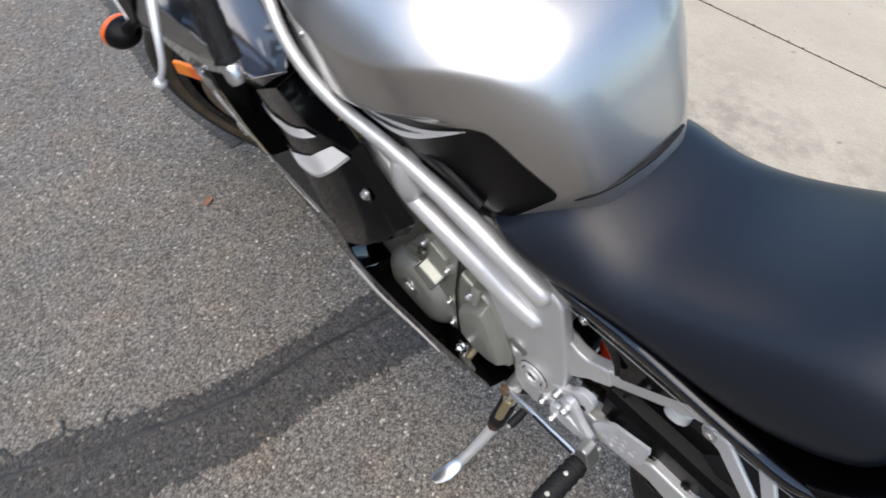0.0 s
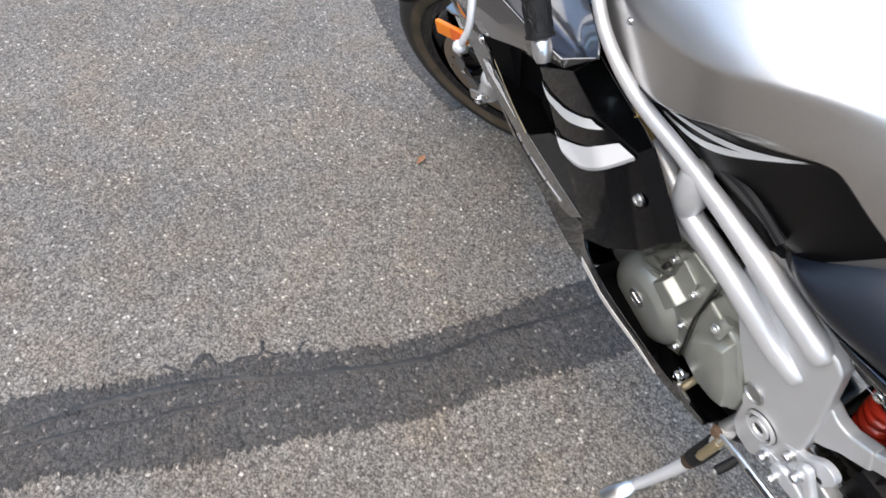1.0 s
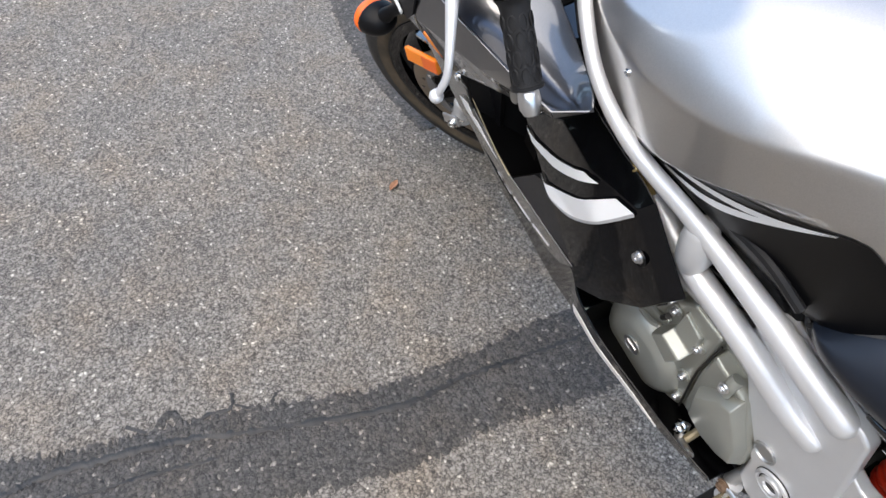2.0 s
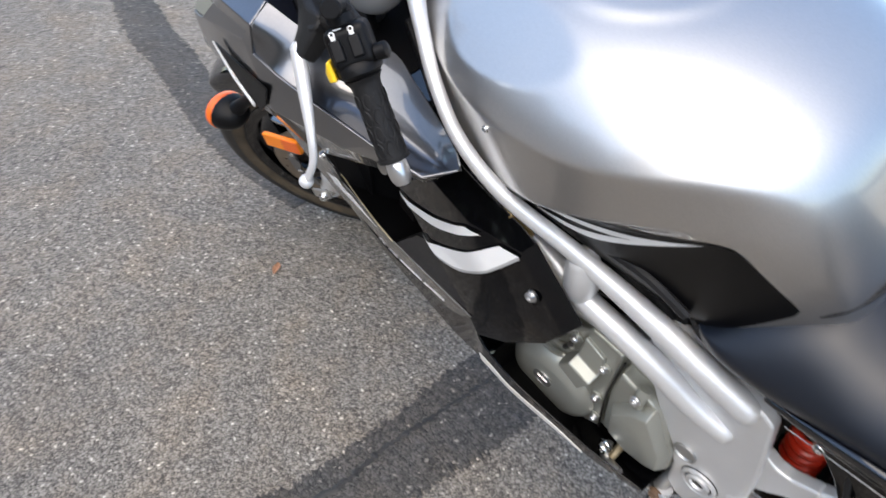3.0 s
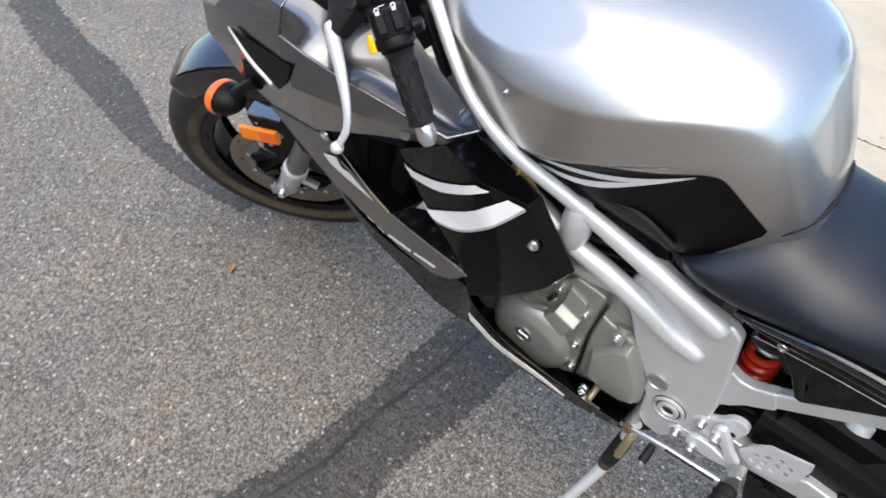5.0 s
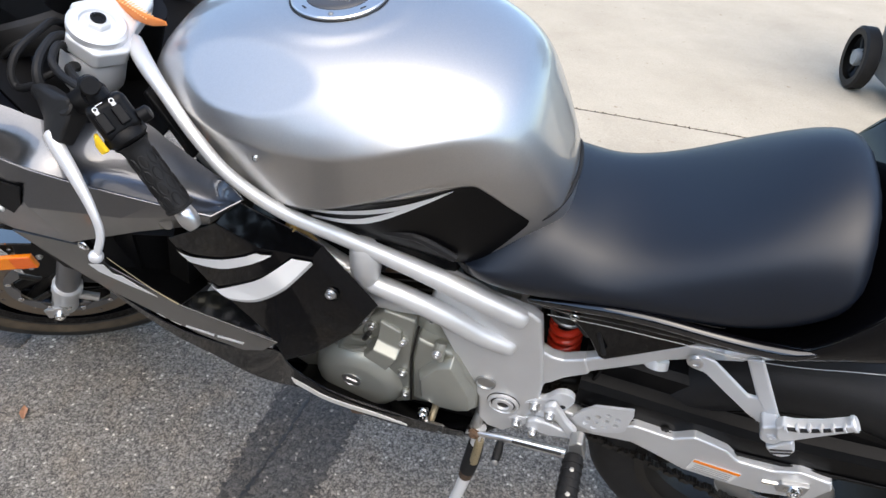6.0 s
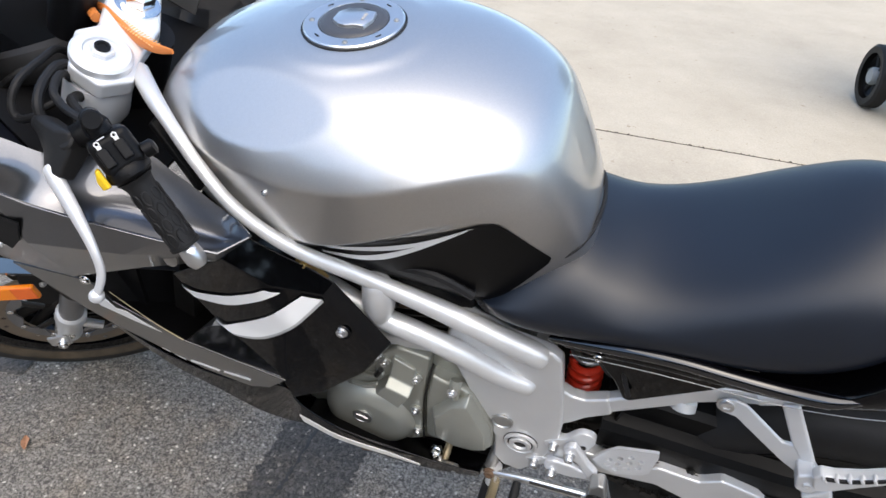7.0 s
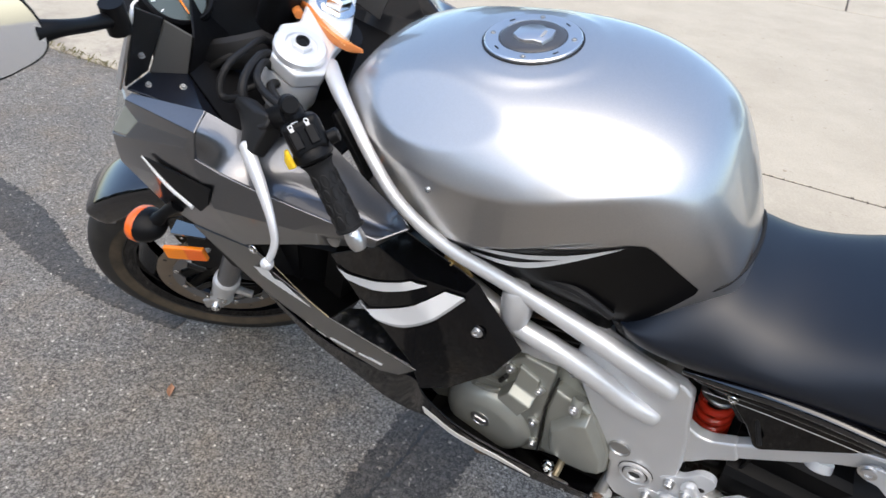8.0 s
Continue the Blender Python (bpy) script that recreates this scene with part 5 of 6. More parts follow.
    prof = [(0.218, -0.068), (0.235, -0.076), (0.262, -0.080), (0.285, -0.074), (0.302, -0.055), (0.310, -0.025), (0.312, 0), (0.310, 0.025), (0.302, 0.055), (0.285, 0.074), (0.262, 0.080), (0.235, 0.076), (0.218, 0.068)]
    # RUBBER instead of dusty TYRE: the shade on this tyre is in the colour.
    part("tyre", lathe(prof, (1.335, 0, 0.312), (0, 1, 0), 64, cap=False), RUBBER, w, "rear tyre in a black darkened for its shade", sharp=60)
    for i in range(5):
        a = 2 * math.pi * i / 5
        d = Vector((math.cos(a), 0, math.sin(a)))
        part("spoke", tube([Vector((1.335, 0, 0.312)) + d * 0.03, Vector((1.335, 0, 0.312)) + d * 0.205], [0.022, 0.016], 10), DARK_STEEL, w)
    part("sprocket", lathe([(0.09, -0.078), (0.09, -0.072), (0.04, -0.072), (0.04, -0.078)], (1.335, 0, 0.312), (0, 1, 0), 40, cap=False), STEEL, w, "rear sprocket")
    # drive chain: links in a loop on each run
    lo0, lo1 = Vector((0.86, -0.080, 0.405)), Vector((1.335, -0.080, 0.225))
    up0, up1 = Vector((0.86, -0.080, 0.470)), Vector((1.335, -0.080, 0.402))
    chain = part("drive_chain", tube([lo0 + Vector((0, 0.006, 0)), lo1 + Vector((0, 0.006, 0))], 0.003, 6), DARK_STEEL, bike, "oily dark drive chain")
    link = prism([(-0.009, -0.004), (-0.005, -0.0065), (0, -0.0045), (0.005, -0.0065), (0.009, -0.004), (0.009, 0.004), (0.005, 0.0065), (0, 0.0045), (-0.005, 0.0065), (-0.009, 0.004)], -0.005, 0.005)
    first = part("chain_link", link, DARK_STEEL, chain)
    first.matrix_basis = Matrix.Translation(lo0)
    for p0, p1, k in ((lo0, lo1, 34), (up0, up1, 33)):
        ang = math.atan2(p1.z - p0.z, p1.x - p0.x)
        for i in range(k):
            ob = new("chain_link", first.data)
            ob.parent = chain
            ob.matrix_basis = Matrix.Translation(p0.lerp(p1, (i + 0.5) / k)) @ pose(0, 0.004 * (i % 2), 0, 0, -math.degrees(ang), 0)
    # passenger footpeg and its forked hanger
    for s in (-1,):
        REAR = Vector((0.010, 0.031, -0.041))
        hang = part("peg_hanger", prism([(1.106, 0.693), (1.111, 0.706), (1.120, 0.712), (1.134, 0.712), (1.186, 0.677), (1.201, 0.684), (1.225, 0.660), (1.219, 0.640), (1.212, 0.632), (1.193, 0.639), (1.128, 0.680), (1.113, 0.677)], -0.141, -0.133, shift=-0.30), CLAMP, bike, "forked silver passenger peg hanger", bev=0.006, seg=1)
        hang.location = REAR
        part("hanger_strut", prism([(1.162, 0.745), (1.179, 0.756), (1.229, 0.662), (1.219, 0.650), (1.193, 0.684)], -0.1595, -0.1515, shift=-0.30), CLAMP, hang, bev=0.004, seg=2)
        bolt((1.114, -0.142, 0.696), (0, -1, 0.1), 0.009, hang, ALLOY, "hanger_bolt", 0.006)
        part("hanger_lug", prism([(1.206, 0.661), (1.222, 0.672), (1.234, 0.655), (1.238, 0.641), (1.234, 0.630), (1.224, 0.626), (1.213, 0.632)], -0.196, -0.168), CLAMP, hang, "rounded hinge lug", bev=0.004, seg=3)
        bolt((1.2225, -0.196, 0.647), (0, -1, 0), 0.0052, hang, CLAMP, "lug_pin", 0.003)
        part("hanger_heel", prism([(1.226, 0.612), (1.252, 0.641), (1.261, 0.622), (1.260, 0.606), (1.250, 0.597), (1.238, 0.600)], -0.194, -0.166), CLAMP, hang, bev=0.004)
        for k in range(2):
            # Dark strips paint the shade of two grooves in the heel.
            part("heel_groove", tube([(1.236 - 0.004 * k, -0.1945, 0.606 + 0.007 * k), (1.258 - 0.001 * k, -0.1945, 0.616 + 0.007 * k)], 0.0014, 6), DARK_STEEL, hang)
        peg = part("passenger_footpeg", prism([(1.216, 0.682), (1.221, 0.693), (1.236, 0.694), (1.262, 0.706), (1.290, 0.727), (1.296, 0.715), (1.264, 0.685), (1.240, 0.661), (1.228, 0.655), (1.222, 0.664)], -0.206, -0.190), CLAMP, bike, "folded-out aluminium passenger footpeg", bev=0.003, seg=2)
        peg.location = REAR
        part("peg_end", lathe([(0.0105, 0), (0.0105, 0.003), (0.009, 0.005), (0, 0.005)], (1.291, -0.198, 0.7195), (0.76, 0, 0.65), 20), CLAMP, peg, "flanged peg end")
        part("peg_top", tube([(1.226, -0.207, 0.690), (1.250, -0.207, 0.697), (1.284, -0.207, 0.719)], [0.0035, 0.0035, 0.003], 8, flat=0.6), RUBBER, peg, "ribbed rubber peg top")
        for i in range(6):
            p = Vector((1.226, -0.206, 0.690)).lerp(Vector((1.282, -0.206, 0.719)), i / 5)
            part("peg_tooth", box((0.0030, 0.010, 0.0075), Matrix.Translation(p) @ pose(0, 0, 0, 0, -40, -12)), CLAMP, peg, bev=0.001)
        part("rail_lug", lathe([(0.016, -0.008), (0.016, 0.004), (0.012, 0.006), (0, 0.006)], (1.082, -0.098, 0.610), (0, -0.6, -0.8), 16), FRAME, bike, "round lug under the rail")


rear_end()


# ---- front end ----
def front_end():
    o = (0, 0, 0)
    R = 0.302
    wheel = part("front_wheel", wheel_space(lathe([(0.195, -0.048), (0.219, -0.050), (0.222, -0.046), (0.219, -0.040), (0.200, -0.026), (0.200, 0.026), (0.219, 0.040), (0.222, 0.046), (0.219, 0.050), (0.195, 0.048)], o, (0, 1, 0), 64, cap=False)), GLOSS_BLACK, bike, "gloss black cast front wheel")
    prof = [(0.216, -0.046), (0.226, -0.052), (0.245, -0.057), (0.265, -0.0575), (0.283, -0.050), (R - 0.007, -0.034), (R - 0.001, -0.014), (R, 0), (R - 0.001, 0.014), (R - 0.007, 0.034), (0.283, 0.050), (0.265, 0.0575), (0.245, 0.057), (0.226, 0.052), (0.216, 0.046)]
    part("tyre", wheel_space(lathe(prof, o, (0, 1, 0), 72, cap=False)), TYRE, wheel, "dusty black front tyre", sharp=60)
    part("dust_ring", wheel_space(lathe([(0.2235, -0.0515), (0.230, -0.0545), (0.240, -0.0570), (0.247, -0.0580)], o, (0, 1, 0), 72, cap=False)), DUST, wheel, "ring of brown dust on the tyre wall")
    for i in range(3):
        for d in (-0.13, 0.13):
            a = 2 * math.pi * i / 3 + d
            e = Vector((math.cos(a), 0, math.sin(a)))
            part("spoke", wheel_space(tube([Vector(o) + Vector((math.cos(a - d), 0, math.sin(a - d))) * 0.03, Vector(o) + e * 0.20], [0.016, 0.012], 10, flat=0.8)), DARK_STEEL, wheel, "dark cast spoke")
    part("hub", wheel_space(lathe([(0.034, -0.055), (0.034, 0.055), (0.0, 0.055)], o, (0, 1, 0), 24)), DARK_STEEL, wheel)
    # brake disc with drilled holes
    seg, disc_steel = 60, plain("worn_disc_steel", (0.25, 0.205, 0.16), 0.38, 0.85, grain=0.25)
    for ey in (-0.062, 0.062):
        bm = bmesh.new()
        es = []
        for r in (0.148, 0.098):
            vs = [bm.verts.new((o[0] + r * math.cos(2 * math.pi * k / seg), ey, o[2] + r * math.sin(2 * math.pi * k / seg))) for k in range(seg)]
            es += [bm.edges.new((vs[i], vs[(i + 1) % seg])) for i in range(seg)]
        for k in range(24):
            a, rr = 2 * math.pi * k / 24, 0.112 + 0.012 * (k % 3)
            hv = [bm.verts.new((o[0] + rr * math.cos(a) + 0.0045 * math.cos(b), ey, o[2] + rr * math.sin(a) + 0.0045 * math.sin(b))) for b in (2 * math.pi * j / 8 for j in range(8))]
            es += [bm.edges.new((hv[i], hv[(i + 1) % 8])) for i in range(8)]
        bmesh.ops.triangle_fill(bm, edges=es, use_beauty=True)
        part("brake_disc", wheel_space(bm), disc_steel, wheel, "worn steel brake disc with drilled holes", solid=0.004)
    # paler scalloped carrier inside the disc
    bm = bmesh.new()
    es = []
    for base_r, wob in ((0.114, 0.0), (0.096, 0.006)):
        vs = [bm.verts.new(((base_r + wob * math.cos(10 * b)) * math.cos(b), -0.067, (base_r + wob * math.cos(10 * b)) * math.sin(b))) for b in (2 * math.pi * j / 80 for j in range(80))]
        es += [bm.edges.new((vs[i], vs[(i + 1) % 80])) for i in range(80)]
    bmesh.ops.triangle_fill(bm, edges=es, use_beauty=True)
    part("disc_carrier", wheel_space(bm), FORK_GREY, wheel, "pale scalloped disc carrier", solid=0.003)
    for k in range(10):
        b = 2 * math.pi * k / 10
        part("disc_button", wheel_space(lathe([(0.006, 0), (0.006, 0.002), (0.003, 0.003), (0, 0.003)], (0.106 * math.cos(b), -0.0685, 0.106 * math.sin(b)), (0, -1, 0), 12)), CHROME, wheel)
    for k in range(5):
        a = 2 * math.pi * k / 5 + 0.3
        e = Vector((math.cos(a), 0, math.sin(a)))
        part("disc_arm", wheel_space(tube([Vector((o[0], -0.064, o[2])) + e * 0.05, Vector((o[0], -0.064, o[2])) + e * 0.106], 0.008, 8, flat=0.6)), DARK_STEEL, wheel)
    for s in (-1, 1):
        y = s * LEG_Y
        cap_p, axle_p = (CAP_L, AXLE_L) if s < 0 else (CAP_R, AXLE_R)
        leg = part("fork_leg", tube([cap_p, axle_p + FORK_UP * 0.07], 0.0225, 20), FORK_GREY, bike, "grey fork tube")
        part("fork_slider", lathe([(0.0235, 0.085), (0.028, 0.08), (0.029, 0.055), (0.026, 0.045), (0.025, 0.02), (0.024, 0.0), (0.026, -0.025), (0.015, -0.042), (0, -0.042)], axle_p, FORK_UP, 24), FRAME, leg, "grey fork slider foot")
        part("axle_clamp", wheel_space(tube([(-0.004, y * 0.8, 0), (-0.004, y * 1.12, 0)], 0.022, 16)), STEEL, leg, "axle clamp")
    bolt(WHEEL @ Vector((0, -LEG_Y * 1.12, 0)), WHEEL.to_3x3() @ Vector((0, -1, 0)), 0.012, bike, CHROME, "axle_nut", 0.014)
    out = (WHEEL.to_3x3() @ Vector((0, -1, 0))).normalized()
    part("foot_plate", wheel_space(box((0.040, 0.006, 0.034), pose(-0.016, -0.126, -0.014, 0, -18, 0))), ALLOY, bike, "bright plate at the foot of the fork", bev=0.003)
    bolt(WHEEL @ Vector((-0.010, -0.129, -0.022)), out, 0.0090, bike, CHROME, "foot_bolt", 0.008)
    part("axle_pinch", wheel_space(tube([(0.02, -0.108, 0.035), (0.062, -0.112, 0.028)], 0.009, 10)), ALLOY, bike, "bright axle pinch lug")
    part("brake_caliper", wheel_space(prism([(0.02, 0.06), (0.085, 0.055), (0.105, 0.12), (0.075, 0.165), (0.025, 0.155)], -0.098, -0.045)), DARK_STEEL, bike, "dark brake caliper", bev=0.008)
    # black mounting plate with bolts in front of the leg
    br = part("fender_stay", wheel_space(prism([(-0.10, 0.235), (0.02, 0.26), (0.02, 0.12), (-0.03, 0.05), (-0.075, 0.06)], -0.078, -0.070)), PLASTIC, bike, "black fender stay", bev=0.003)
    for x, z in ((-0.045, 0.13), (-0.03, 0.18), (-0.06, 0.09)):
        bolt(WHEEL @ Vector((x, -0.078, z)), WHEEL.to_3x3() @ Vector((0, -1, 0)), 0.005, br, STEEL, "stay_bolt", 0.005)
    # fender: arched shell over the tyre
    rows = []
    for k in range(17):
        a = radians(28 + 128 * k / 16)
        wd = 0.066 * (1 - 0.35 * max(0, (k - 12) / 4) ** 2)
        row = []
        for j in range(9):
            b = radians(-90 + 180 * j / 8)
            rr = 0.318 + 0.012 * math.cos(b) - (0.05 if j in (0, 8) else 0)
            row.append((o[0] - rr * math.cos(a) * 1.0, wd * math.sin(b), o[2] + rr * math.sin(a)))
        rows.append(row)
    bm = wheel_space(grid(rows))
    part("front_fender", bm, PIANO, bike, "gloss black front fender", solid=0.003, sub=1)
    part("fender_step", facets([(0.024, -0.150, 0.586), (0.118, -0.150, 0.614), (0.086, -0.120, 0.598), (0.013, -0.120, 0.588)], [(0, 1, 2, 3)]), PIANO, bike, "gloss black step of the front fender", solid=0.004)
    part("inner_fairing", prism([(0.12, 0.72), (0.20, 0.62), (0.34, 0.60), (0.36, 0.74), (0.22, 0.80)], -0.178, -0.172), PLASTIC, bike, "black inner fairing behind the nose")
    # side reflector on the fork
    m = pose(0.062, -0.160, 0.566, 0, 0, 14) @ pose(0, 0, 0, 0, -8, 0)
    ref = part("side_reflector", box((0.084, 0.010, 0.028), m), ORANGE, bike, "orange side reflector", bev=0.003)
    part("reflector_half", box((0.038, 0.0112, 0.026), m @ Matrix.Translation((0.022, 0, 0))), AMBER, ref, "deeper orange half of the reflector", bev=0.002)
    # turn signal on a short stalk
    c = Vector((0.150, -0.252, 0.749))
    ax, ay = Vector((-1.0, -0.10, -0.06)).normalized(), Vector((0.10, -1.0, 0.0)).normalized()
    az = ax.cross(ay)
    oval = lambda rows: loft([[c + ax * o + (ay * 0.0305 * math.cos(a) + az * 0.0245 * math.sin(a)) * k for a in (2 * math.pi * i / 28 for i in range(28))] for o, k in rows])
    sig = part("turn_signal", oval([(-0.026, 0.20), (-0.0235, 0.45), (-0.018, 0.68), (-0.008, 0.89), (0.003, 0.98), (0.010, 0.985)]), PLASTIC, bike, "black turn signal with amber lens", sharp=60)
    part("signal_lens", oval([(0.004, 0.97), (0.007, 1.01), (0.016, 1.0), (0.021, 0.90), (0.025, 0.62), (0.0265, 0.3)]), AMBER, sig, "amber signal lens", sharp=60)
    part("signal_stalk", tube([c + Vector((0.014, 0.004, 0.010)), c + Vector((0.030, 0.014, 0.026)), (0.200, -0.228, 0.790)], [0.012, 0.0085, 0.012], 12), PLASTIC, sig)


front_end()


def cockpit():
    # top triple clamp in the steering frame
    out = [(-0.062, -0.118), (-0.030, -0.142), (0.004, -0.126), (0.012, -0.085), (0.032, -0.035), (0.034, 0.035), (0.012, 0.085), (0.004, 0.126), (-0.030, 0.142), (-0.062, 0.118), (-0.058, 0.06), (-0.035, 0.045), (-0.030, 0.0), (-0.035, -0.045), (-0.058, -0.06)]
    bm = bmesh.new()
    lo = [bm.verts.new((x, y, -0.03)) for x, y in out]
    hi = [bm.verts.new((x, y, -0.006)) for x, y in out]
    for i in range(len(out)):
        bm.faces.new((lo[i], lo[(i + 1) % len(out)], hi[(i + 1) % len(out)], hi[i]))
    bm.faces.new(hi)
    bm.faces.new(lo[::-1])
    clamp = part("triple_clamp", fork_space(bm), CLAMP, bike, "pale silver top triple clamp", bev=0.005, seg=3)
    for s in (-1, 1):
        c = (LEG_X, s * LEG_Y, 0)
        part("fork_cap", fork_space(lathe([(0.033, -0.006), (0.033, 0.002), (0.030, 0.005), (0.020, 0.006), (0.019, 0.003), (0, 0.003)], c, (0, 0, 1), 32)), CLAMP, clamp, "pale fork cap")
        part("cap_hex", fork_space(lathe([(0.0135, 0.003), (0.0135, 0.009), (0.012, 0.0105), (0.0095, 0.0105), (0.0, 0.0105)], c, (0, 0, 1), 6)), CLAMP, clamp, "hexagon fork cap nut")
        part("cap_adjuster", fork_space(lathe([(0.0085, 0.010), (0.0085, 0.0125), (0.0055, 0.0125), (0.0045, 0.011), (0, 0.011)], c, (0, 0, 1), 16)), PLASTIC, clamp, "dark adjuster screw")
        part("bar_clamp", fork_space(lathe([(0.034, -0.032), (0.036, -0.040), (0.037, -0.075), (0.033, -0.085), (0.0, -0.085)], c, (0, 0, 1), 28)), CLAMP, clamp, "pale clip-on bar clamp")
    part("stem_nut", fork_space(lathe([(0.024, -0.006), (0.024, -0.002), (0.019, 0.0), (0.019, 0.014), (0.016, 0.017), (0.012, 0.017), (0.011, 0.012), (0, 0.012)], (0.006, 0, 0), (0, 0, 1), 6)), CHROME, clamp, "chrome steering stem nut")
    part("stem_washer", fork_space(lathe([(0.026, -0.006), (0.026, -0.003), (0, -0.003)], (0.006, 0, 0), (0, 0, 1), 28)), CHROME, clamp)
    part("ignition_lock", fork_space(lathe([(0.026, -0.06), (0.026, 0.008), (0.023, 0.012), (0.015, 0.012), (0.014, 0.009), (0, 0.009)], (-0.062, 0, 0), (0, 0, 1), 28)), PLASTIC, clamp, "black ignition lock")
    # left clip-on: bar, grip, switch block, lever
    g0 = Vector((0.470, -0.227, 0.976))
    barend = Vector((0.531, -0.244, 0.868))
    along = (barend - g0).normalized()
    base = g0 - along * 0.075
    part("clip_on_bar", tube([base + along * 0.028, g0], 0.0115, 14), PLASTIC, bike, "black clip-on bar")
    grip = part("grip", tube([g0 + along * t for t in (0.012, 0.018, 0.028, 0.05, 0.075, 0.092, 0.097)], [0.019, 0.0155, 0.0142, 0.0145, 0.0145, 0.0150, 0.0165], 24), RUBBER, bike, "black rubber grip with raised ovals")
    u = along.orthogonal().normalized()
    w = along.cross(u)
    for k in range(4):
        for j in range(8):
            a = 2 * math.pi * (j + 0.5 * (k % 2)) / 8
            d = math.cos(a) * u + math.sin(a) * w
            q = g0 + along * (0.034 + 0.0165 * k) + d * 0.0143
            pts = [q + along * 0.0078 * math.cos(b) + d.cross(along) * 0.0042 * math.sin(b) for b in (2 * math.pi * i / 10 for i in range(11))]
            part("grip_oval", tube(pts, 0.0009, 4, steps=1), RUBBER, grip)
    part("grip_flange", lathe([(0.013, 0.093), (0.0165, 0.094), (0.0165, 0.097), (0.013, 0.098)], g0, along, 24), RUBBER, grip)
    part("bar_end", lathe([(0.008, 0.097), (0.0105, 0.101), (0.0115, 0.109), (0.011, 0.117), (0.0078, 0.124), (0.0, 0.126)], g0, along, 24), ALLOY, bike, "bright bar end weight")
    up = Vector((0.35, -0.45, 0.82))
    up = (up - along * up.dot(along)).normalized()
    fw = along.cross(up).normalized()
    M = Matrix((fw, along, up)).transposed().to_4x4()
    M.translation = g0
    sw = part("switch_block", box((0.042, 0.040, 0.038), M @ Matrix.Translation((-0.001, -0.018, 0.000))), PLASTIC, bike, "black switch block with white symbols", bev=0.008, seg=3)
    part("switch_rim", lathe([(0.020, -0.004), (0.0225, 0.0), (0.0225, 0.007), (0.018, 0.011), (0.013, 0.011)], g0, along, 28), PLASTIC, sw)
    for i, (x, y) in enumerate(((-0.008, -0.026), (0.010, -0.026))):
        part("rocker", box((0.011, 0.020, 0.008), M @ Matrix.Translation((x, y + 0.008, 0.020)) @ pose(0, 0, 0, 10, 0, 0)), PLASTIC, sw, "black rocker switch", bev=0.002)
        lamp = lathe([(0.0016, 0.0), (0.0028, 0.0), (0.0028, 0.0006), (0.0016, 0.0006)], M @ Vector((x, y - 0.0075, 0.0192)), M.to_3x3() @ Vector((0, 0, 1)), 12, cap=False)
        part("symbol", box((0.0042, 0.0034, 0.0007), M @ Matrix.Translation((x, y - 0.0040, 0.0195)), lamp), WHITE, sw, "white symbol")
    part("symbol_bar", box((0.0075, 0.0010, 0.0006), M @ Matrix.Translation((0.004, -0.0362, 0.0180))), WHITE, sw, "white bar symbol")
    sgn = 1 if (M.to_3x3() @ Vector((1, 0, 0))).x < 0 else -1
    part("pass_switch", loft([[(M @ Vector((sgn * (0.022 + hx), yy, zz))) for yy, zz in ((-0.012, -0.006), (0.008, -0.008), (0.008, 0.010), (-0.012, 0.012))] for hx in (0.0, 0.004)] + [[(M @ Vector((sgn * 0.031, yy, zz))) for yy, zz in ((-0.002, -0.006), (0.008, -0.008), (0.008, 0.004), (-0.002, 0.006))]]), YELLOW, sw, "yellow passing switch", bev=0.0015)
    part("horn_button", lathe([(0.008, 0), (0.008, 0.010), (0.005, 0.012), (0, 0.012)], M @ Vector((-sgn * 0.022, -0.006, 0.012)), M.to_3x3() @ Vector((-sgn, 0, 0.2)), 16), PLASTIC, sw, "black horn button")
    part("choke_knob", lathe([(0.010, -0.02), (0.008, 0.006), (0.0098, 0.008), (0.0098, 0.015), (0.008, 0.017), (0, 0.017)], M @ Vector((0.0, -0.055, 0.016)), up, 20), PLASTIC, bike, "round black mirror plug")
    # clutch perch under a rubber boot, lever and ball
    ball = Vector((0.437, -0.302, 0.853))
    piv = Vector((0.385, -0.214, 0.978))
    part("perch_arm", tube([base + along * 0.03, (0.395, -0.205, 0.978), piv], [0.014, 0.013, 0.012], 12), PLASTIC, bike, "black clutch perch")
    boot = []
    for centre, wide, thick in (((0.350, -0.190, 0.985), 0.014, 0.009), ((0.362, -0.200, 0.984), 0.026, 0.012), ((0.385, -0.210, 0.984), 0.034, 0.015), ((0.392, -0.222, 0.972), 0.027, 0.014), ((0.391, -0.232, 0.962), 0.021, 0.012), ((0.389, -0.241, 0.952), 0.017, 0.010)):
        q, d, n2 = Vector(centre), Vector((0.86, -0.2, 0.35)).normalized(), Vector((-0.25, -0.55, 0.6)).normalized()
        boot.append([q - d * wide - n2 * thick, q + d * wide - n2 * thick, q + d * wide + n2 * thick * 0.6, q + d * wide * 0.4 + n2 * thick, q - d * wide * 0.4 + n2 * thick, q - d * wide + n2 * thick * 0.6])
    part("perch_boot", loft(boot), RUBBER, bike, "black rubber boot on the clutch perch", bev=0.004, seg=3)
    part("boot_button", lathe([(0.010, 0), (0.010, 0.006), (0.008, 0.008), (0, 0.008)], (0.408, -0.222, 0.988), (-0.2, -0.55, 0.75), 16), RUBBER, bike)
